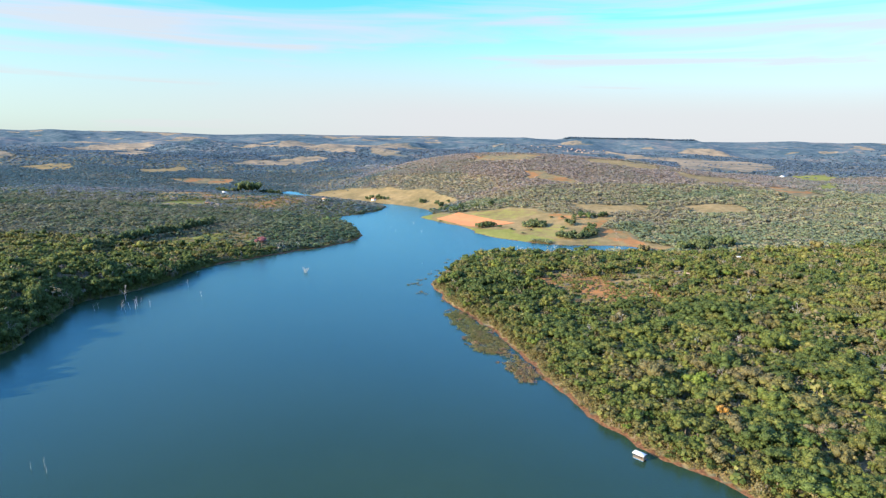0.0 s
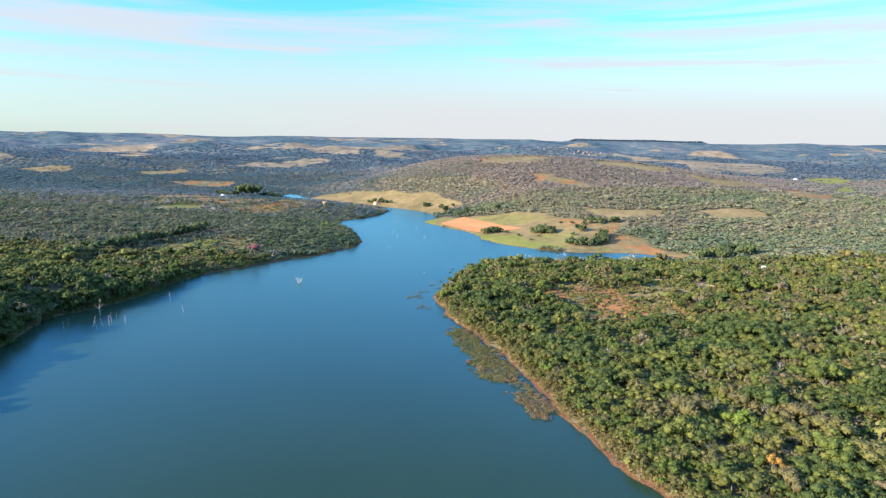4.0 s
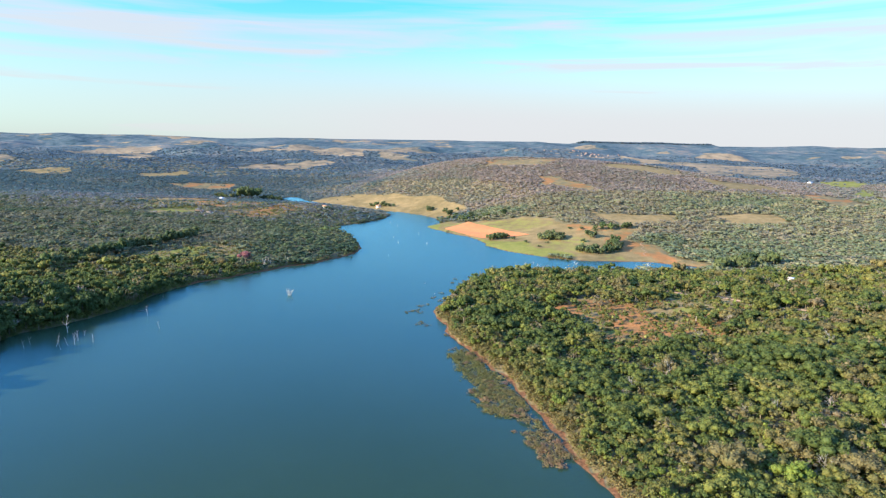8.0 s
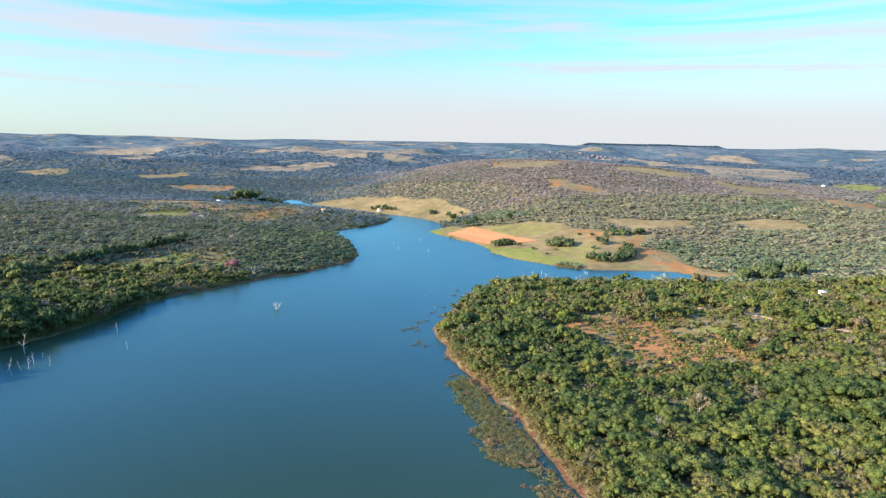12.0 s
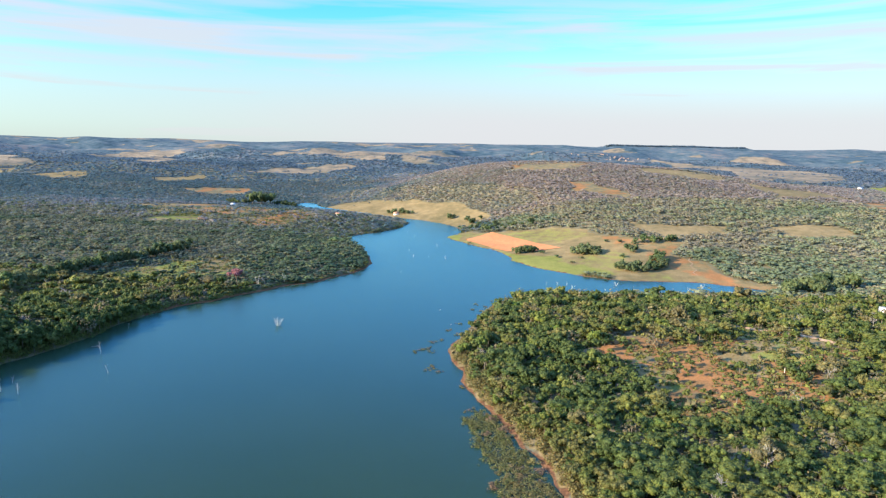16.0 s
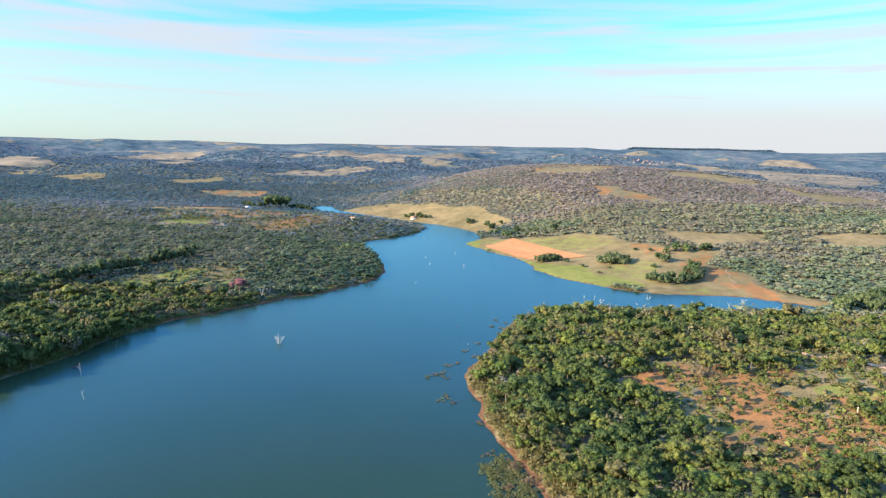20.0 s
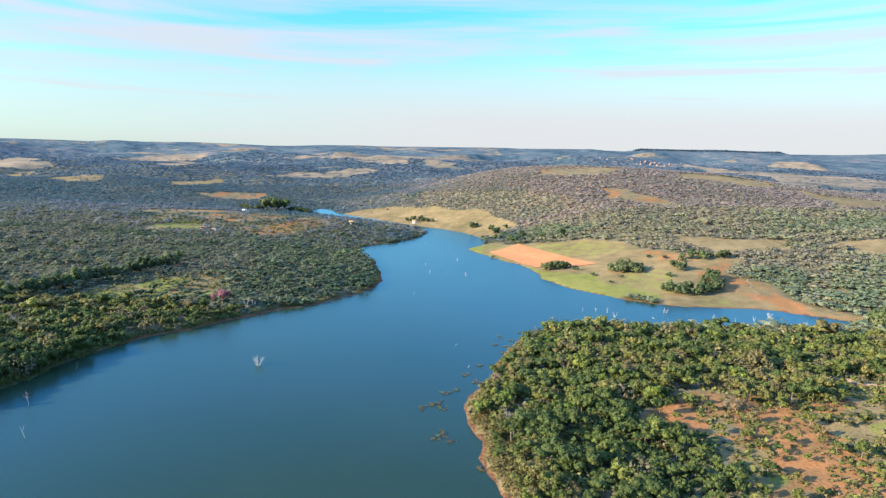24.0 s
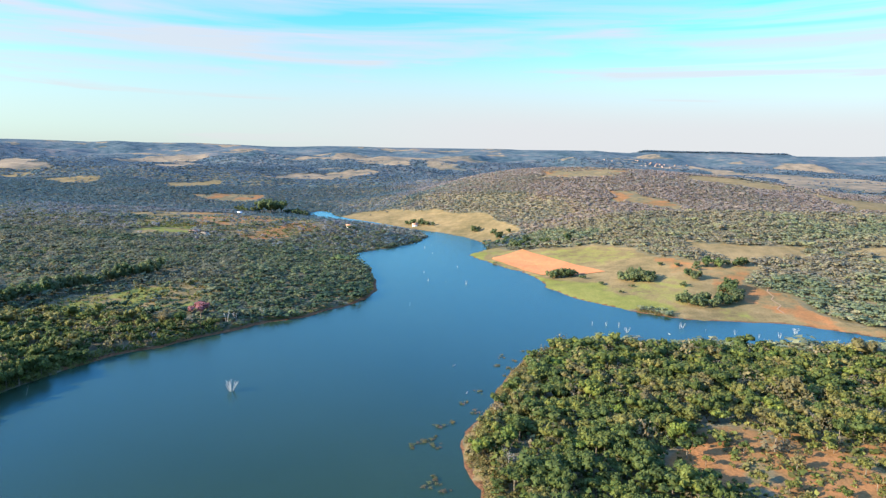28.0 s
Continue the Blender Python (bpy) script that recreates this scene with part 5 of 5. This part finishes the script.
def flooded_shrubs():
    rng = np.random.default_rng(61)
    kinds = [shrub_kind(rng, "half-drowned olive-brown bush standing in the shallows", 2.1, 1.3, SHRUB_LEAF, 90, "flooded bushes", 5, 0),
             shrub_kind(rng, "reddish-brown drowned brush in the shallows", 1.8, 0.9, SHRUB_LEAF, 80, "flooded bushes", 5, 0),
             shrub_kind(rng, "green flooded willow-like bush off the bank", 2.2, 1.7, SHRUB_LEAF, 96, "flooded bushes", 6, 0)]
    far, at = [], []
    while len(at) < 90:
        x, y = float(rng.uniform(2, 46)), float(rng.uniform(248, 372))
        gone = min(float(inside_dist(np.array([x]), np.array([y]), m)[0]) for m in MATS)
        if gone < rng.exponential(1.2) and float(shore(np.array([x]), np.array([y]))[0]) < -0.8:
            at.append((x, y))
    X, Y = rng.uniform(0, 48, 8000), rng.uniform(245, 380, 8000)
    gone = np.minimum(inside_dist(X, Y, MATS[0]), inside_dist(X, Y, MATS[1])) + 3.0 * vnoise(X, Y, 7, 15) + 1.8 * vnoise(X, Y, 2.5, 16)
    ok = (gone < -0.4) & (shore(X, Y) < -1.6)
    X, Y = X[ok], Y[ok]
    n = len(X)
    r = rng.uniform(0.5, 1.4, n)
    V, F, T = planted(TWIGGY, rng.integers(0, len(TWIGGY), n), X, Y, 0.05 + 0.25 * r, r, r * rng.uniform(0.4, 0.9, n), rng.uniform(0, 6.28, n), np.clip(0.42 + (285 - Y) / 110 + rng.normal(scale=0.2, size=n), 0, 1))
    forest("flooded_brush", V, F, T, "matted olive and reddish-brown brush in the shallows", BRUSH_LEAF)
    for cx, cy in [(-22, 435), (-20, 438), (-18, 439), (-16, 441), (-14, 436), (-14, 451), (-10, 456), (-7, 474), (-1, 489), (-2, 465), (10, 535), (7, 523), (13, 519), (22, 548), (27, 546), (-12, 413), (-13, 409), (-9, 406), (16, 531), (11, 510), (2, 389), (6, 364), (12, 362)]:
        for _ in range(5):
            x, y = cx + float(rng.normal(scale=1.1)), cy + float(rng.normal(scale=1.4))
            if float(shore(np.array([x]), np.array([y]))[0]) < -0.5:
                far.append((x, y))
    spread(kinds, at, rng, 0.5, 1.15, sink=0.35)
    brush = [shrub_kind(rng, "small tuft of drowned brown twigs and leaves off the point", 1.6, 1.2, SHRUB_LEAF, 44, "drowned brush", 4, 0)]
    spread(brush, far, rng, 0.35, 0.85, sink=0.2)
    lone = [shrub_kind(rng, "big round pale-green bush at the water's edge", 3.2, 5.0, LEAF_OWN, 170, "", 7, 0.8)]
    spread(lone, [(17, 369)], rng, 1.0, 1.0)


flooded_shrubs()


# ---- drowned trees ----
def drowned_tree(rng, label, h, stems, spread_, r0):
    """A bleached dead tree: several bare stems from one root, each forked."""
    t = new("dead_tree")
    for n in range(stems):
        a = 6.28 * n / stems + rng.uniform(-0.4, 0.4)
        q = spread_ * (0 if stems == 1 else rng.uniform(0.5, 1.0))
        hh = h * rng.uniform(0.7, 1.0) if n else h
        tip = np.array((q * math.cos(a), q * math.sin(a), hh))
        bend = tip * (0.55, 0.55, 0.5) + (rng.uniform(-0.2, 0.2), rng.uniform(-0.2, 0.2), 0)
        part("stem", limb_tube([(0.15 * math.cos(a), 0.15 * math.sin(a), -1.5), bend, tip], [0.6 * r0, 0.48 * r0, 0.2 * r0], 6), PALE_WOOD, t)
        for k in range(2):
            b = a + rng.uniform(-1.2, 1.2)
            p = bend + (tip - bend) * rng.uniform(0.1, 0.6)
            e = p + (0.16 * h * math.cos(b), 0.16 * h * math.sin(b), h * rng.uniform(0.08, 0.2))
            part("branch", limb_tube([p, (p + e) / 2 + (0, 0, -0.05), e], [0.36 * r0, 0.26 * r0, 0.1 * r0], 5), PALE_WOOD, t)
    return tagged(t, label, "dead tree", "drowned trees in the lake")


def snag(rng, label, h, limbs, r0):
    """A bleached trunk that bends on its way up, with a few broken limbs."""
    t = new("dead_tree")
    pts, p, lean = [np.array((0, 0, -1.5))], np.zeros(3), rng.normal(scale=0.16, size=2)
    for n in range(5):
        pts.append(p.copy())
        p = p + np.array((lean[0] + rng.normal(scale=0.16), lean[1] + rng.normal(scale=0.16), 1.0)) * h / 5
    pts.append(p)
    part("stem", limb_tube(pts, [r0 * q for q in (0.8, 0.7, 0.6, 0.5, 0.4, 0.28, 0.14)], 6), PALE_WOOD, t)
    for n in range(limbs):
        k = int(rng.integers(2, 6))
        a, out = 2.4 * n + rng.uniform(-0.6, 0.6), h * rng.uniform(0.10, 0.26)
        q = pts[k] + (out * math.cos(a), out * math.sin(a), out * rng.uniform(0.5, 1.6))
        mid = (pts[k] + q) / 2 + (rng.normal(scale=0.12), rng.normal(scale=0.12), -0.08 * out)
        limb = part("branch", limb_tube([pts[k], mid, q], [r0 * 0.5, r0 * 0.36, r0 * 0.14], 5), PALE_WOOD, t)
        e = mid + (0.5 * out * math.cos(a + 0.9), 0.5 * out * math.sin(a + 0.9), 0.5 * out)
        part("twig", limb_tube([mid, (mid + e) / 2, e], [r0 * 0.25, r0 * 0.18, r0 * 0.07], 4), PALE_WOOD, limb)
    return tagged(t, label, "dead tree", "drowned trees in the lake")


def drowned_trees():
    rng = np.random.default_rng(71)
    stand(drowned_tree(rng, "bleached white drowned tree with many splayed bare limbs", 4.8, 14, 3.8, 0.17), -106.5, 473.5)
    forked = drowned_tree(rng, "forked bleached dead trunk standing in the lake", 6.5, 3, 1.6, 0.18)
    pole = drowned_tree(rng, "single bleached dead trunk standing in the lake", 5.0, 1, 0.3, 0.17)
    wide = drowned_tree(rng, "grey drowned tree with wide crooked limbs", 6.0, 4, 2.6, 0.18)
    spread([forked, pole, wide], [(-50, 722), (-35, 721), (-18, 716), (120, 609), (134, 605), (150, 601), (161, 594), (163, 592), (174, 597), (187, 607), (66, 606), (75, 608), (82, 605), (-53, 638),
                                  (-58, 760), (-75, 905), (-70, 930), (-62, 870), (-30, 790)], rng, 0.3, 0.62)
    broad = [drowned_tree(rng, "bleached drowned tree with wide low branches in the bay", 4.6, 6, 3.4, 0.17)]
    spread(broad, [(85, 594), (204, 592), (122, 611), (189, 609)], rng, 0.55, 0.85)
    twig = drowned_tree(rng, "thin crooked dead branch rising from open water", 3.2, 1, 0.4, 0.09)
    spread([twig], [(-126, 177), (-129, 175), (-123, 173)], rng, 0.7, 1.1)
    crooked = snag(rng, "tall crooked bleached snag with broken limbs by the shaded bank", 9.5, 7, 0.2)
    stand(crooked, -203, 381)
    bent = snag(rng, "thin bent bleached trunk standing in the lake", 7.0, 2, 0.13)
    split = snag(rng, "bleached dead trunk with a split top", 6.5, 4, 0.16)
    short = snag(rng, "short leaning bleached trunk in the shallows", 4.5, 1, 0.14)
    spread([bent, split, short], [(-194, 357), (-187, 361), (-209, 360), (-189, 353), (-180, 365), (-191, 376), (-189, 359), (-189, 367), (-208, 354), (-196, 361), (-177, 416), (-158, 391), (-187, 457)], rng, 0.6, 1.05)
    pale = drowned_tree(rng, "pale leafless tree leaning over the red bank", 9.0, 3, 2.6, 0.22)
    spread([pale], [(-152, 568), (-137, 585), (-148, 571)], rng, 0.8, 1.1)
    for x, y in ((-14, 520), (-6, 486), (110, 596)):
        log = new("floating_log")
        part("log", limb_tube([(-1.6, 0, 0.05), (0, 0.2, 0.12), (1.5, 0, 0.06)], [0.14, 0.16, 0.08], 6), PALE_WOOD, log)
        log.matrix_basis = pose(x, y, 0, 0, 0, float(rng.uniform(0, 360)))
        tagged(log, "bleached piece of driftwood afloat near the point", "driftwood", "driftwood")


drowned_trees()
rng_pink = np.random.default_rng(77)
stand(tree_kind(rng_pink, pose(0, 0, 0), "pink-blossoming trumpet tree among green bank trees", 13.5, 5.6, 9, 300, (PINK_LEAF, 0.1), crown_label="dense pink blossom crown"), -168, 568)


stand(tree_kind(rng_pink, pose(0, 0, 0), "small tree with orange-yellow leaves among green bank woods", 7.4, 2.9, 6, 200, (AMBER_LEAF, 0.1)), 101, 206)


# ---- floating hut ----
def floating_hut():
    hut = new("floating_hut")
    part("deck", boxes(*[((-2.5 + 0.42 * n + 0.2, 0, 0.42), (0.4, 3.2, 0.07)) for n in range(12)]), WEATHERED, hut, "weathered plank deck")
    for yy in (-1.3, 1.3):
        part("beam", boxes(((0, yy, 0.32), (5.1, 0.14, 0.14))), WEATHERED, hut)
    for xx in (-1.8, -0.6, 0.6, 1.8):
        for yy in (-1.1, 1.1):
            part("drum", limb_tube([(xx - 0.45, yy, 0.05), (xx, yy, 0.05), (xx + 0.45, yy, 0.05)], [0.27, 0.29, 0.27], 10), DRUM_BLUE, hut, "blue plastic float drum")
    for xx in (-2.2, 0, 2.2):
        for yy in (-1.4, 1.4):
            part("post", boxes(((xx, yy, 1.35), (0.1, 0.1, 1.8))), WEATHERED, hut)
    for yy in (-1.4, 1.4):
        part("rail", boxes(((0, yy, 1.05), (4.4, 0.06, 0.09))), WEATHERED, hut)
    part("back_wall", boxes(((2.25, 0, 1.3), (0.06, 2.7, 1.6))), WEATHERED, hut)
    part("bench", boxes(((0.6, 0.8, 0.75), (2.2, 0.45, 0.07)), ((-0.3, 0.8, 0.58), (0.08, 0.4, 0.28)), ((1.5, 0.8, 0.58), (0.08, 0.4, 0.28))), WEATHERED, hut)
    v, f = [], []
    for side, lift in ((1, 0.0), (-1, 0.05)):
        for n in range(13):
            a = math.pi * (0.12 + 0.76 * n / 12)
            for xx in (-2.65, 2.65):
                v.append((xx, -1.85 * math.cos(a), 2.05 + 0.62 * math.sin(a) + lift))
    for n in range(12):
        f += [(2 * n, 2 * n + 2, 2 * n + 3, 2 * n + 1), (26 + 2 * n, 26 + 2 * n + 1, 26 + 2 * n + 3, 26 + 2 * n + 2), (2 * n, 26 + 2 * n, 28 + 2 * n, 2 * n + 2), (2 * n + 1, 2 * n + 3, 29 + 2 * n, 27 + 2 * n)]
    f += [(0, 1, 27, 26), (24, 50, 51, 25)]
    part("roof", (np.array(v), np.array(f)), ROOF_SHEET, hut, "arched white sheet roof")
    hut.matrix_basis = pose(64.0, 184.5, 0, 0, 0, -48) @ Matrix.Diagonal((0.78, 0.78, 0.78, 1))
    tagged(hut, "small floating fishing hut with an arched white roof", "floating hut")


floating_hut()


def canoe(x, y, turn):
    t = new("canoe")
    v, f = [], []
    for n in range(9):
        q = -1 + n / 4
        w, top = 0.55 * (1 - q * q * 0.92), 0.42 + 0.16 * q * q
        v += [(2.4 * q, -w, top), (2.4 * q, -0.6 * w, -0.05), (2.4 * q, 0.6 * w, -0.05), (2.4 * q, w, top), (2.4 * q, 0.88 * w, top), (2.4 * q, 0.5 * w, 0.06), (2.4 * q, -0.5 * w, 0.06), (2.4 * q, -0.88 * w, top)]
    for n in range(8):
        f += [(8 * n + k, 8 * n + (k + 1) % 8, 8 * n + 8 + (k + 1) % 8, 8 * n + 8 + k) for k in range(8)]
    part("hull", (np.array(v), np.array(f)), HULL, t)
    for xx in (-0.9, 0.8):
        part("seat", boxes(((xx, 0, 0.3), (0.25, 0.85, 0.04))), WEATHERED, t)
    t.matrix_basis = pose(x, y, 0.02, 0, 0, turn) @ Matrix.Diagonal((0.75, 0.75, 0.75, 1))
    tagged(t, "small dark wooden canoe moored near the bank", "boat")


canoe(-186, 426, 25)


# ---- buildings ----
def house(x, y, turn, w, l, h, roof_mat, label, group="", rise=0.35, windows=True, plaster=WHITE_PAINT):
    """A gabled farm house: walls, two roof slopes, a door and windows."""
    t = new("house")
    part("wall", boxes(((0, 0, h / 2 - 0.4), (l, w, h + 0.8))), plaster, t)
    up = w / 2 * rise * 2
    for yy in (-1, 1):
        o = 0.5
        v = [(-l / 2 - o, 0, h + up), (l / 2 + o, 0, h + up), (l / 2 + o, yy * (w / 2 + o), h - 0.1), (-l / 2 - o, yy * (w / 2 + o), h - 0.1)]
        v += [(a, b, c + 0.14) for a, b, c in v]
        f = [(0, 1, 2, 3), (7, 6, 5, 4), (0, 4, 5, 1), (1, 5, 6, 2), (2, 6, 7, 3), (3, 7, 4, 0)]
        part("roof", (np.array(v), np.array(f)), roof_mat, t)
    for xx in (-1, 1):
        g = xx * (l / 2 - 0.1)
        part("gable", (np.array([(g, -w / 2, h), (g, w / 2, h), (g, 0, h + up), (g - xx * 0.2, -w / 2, h), (g - xx * 0.2, w / 2, h), (g - xx * 0.2, 0, h + up)]),
                       np.array([(0, 1, 2, 2), (5, 4, 3, 3), (0, 3, 4, 1), (1, 4, 5, 2), (2, 5, 3, 0)])), plaster, t)
    if windows:
        part("door", boxes(((0, -w / 2 - 0.02, 1.05), (1.0, 0.1, 2.1))), WEATHERED, t)
        for xx in (-0.3, 0.3):
            win = part("window", boxes(((xx * l, -w / 2 - 0.02, 1.55), (1.3, 0.08, 1.1))), DARK_GLASS, t)
            part("sill", boxes(((xx * l, -w / 2 - 0.1, 0.95), (1.5, 0.18, 0.08))), WHITE_PAINT, win)
    t.matrix_basis = pose(x, y, ground_at(x, y), 0, 0, turn)
    return tagged(t, label, "house", group)


house(-412, 1180, 12, 5, 7, 2.4, ROOF_SHEET, "white farm house with a pale roof in dry grass")
house(-311, 861, -10, 5, 8, 2.6, WEATHERED, "low grey-roofed farm shed among trees")
house(-328, 868, 20, 5, 7, 2.6, CLAY_TILE, "small clay-roofed farm building among trees")
house(-114, 1110, 5, 5, 8, 2.6, CLAY_TILE, "white clay-roofed house behind dark meadow trees")
house(-181, 983, 25, 5, 8, 2.6, CLAY_TILE, "small white clay-roofed house half hidden by bank trees")
house(270, 523, -15, 3.4, 4.8, 2.2, ROOF_SHEET, "small white-roofed shed in the woods by the track")
house(985, 1690, 20, 7, 12, 3.2, ROOF_SHEET, "long white farm building in far fields")
vill = house(690, 3040, 10, 5.5, 7, 2.6, CLAY_TILE, "white house in a far village", "far village", windows=False, plaster=DUSTY_WALL)
vrng = np.random.default_rng(91)
for _ in range(26):
    vx, vy = 700 + float(vrng.normal(scale=95)), 3060 + float(vrng.normal(scale=70))
    copy_thing(vill, pose(vx, vy, ground_at(vx, vy), 0, 0, float(vrng.uniform(0, 180))))
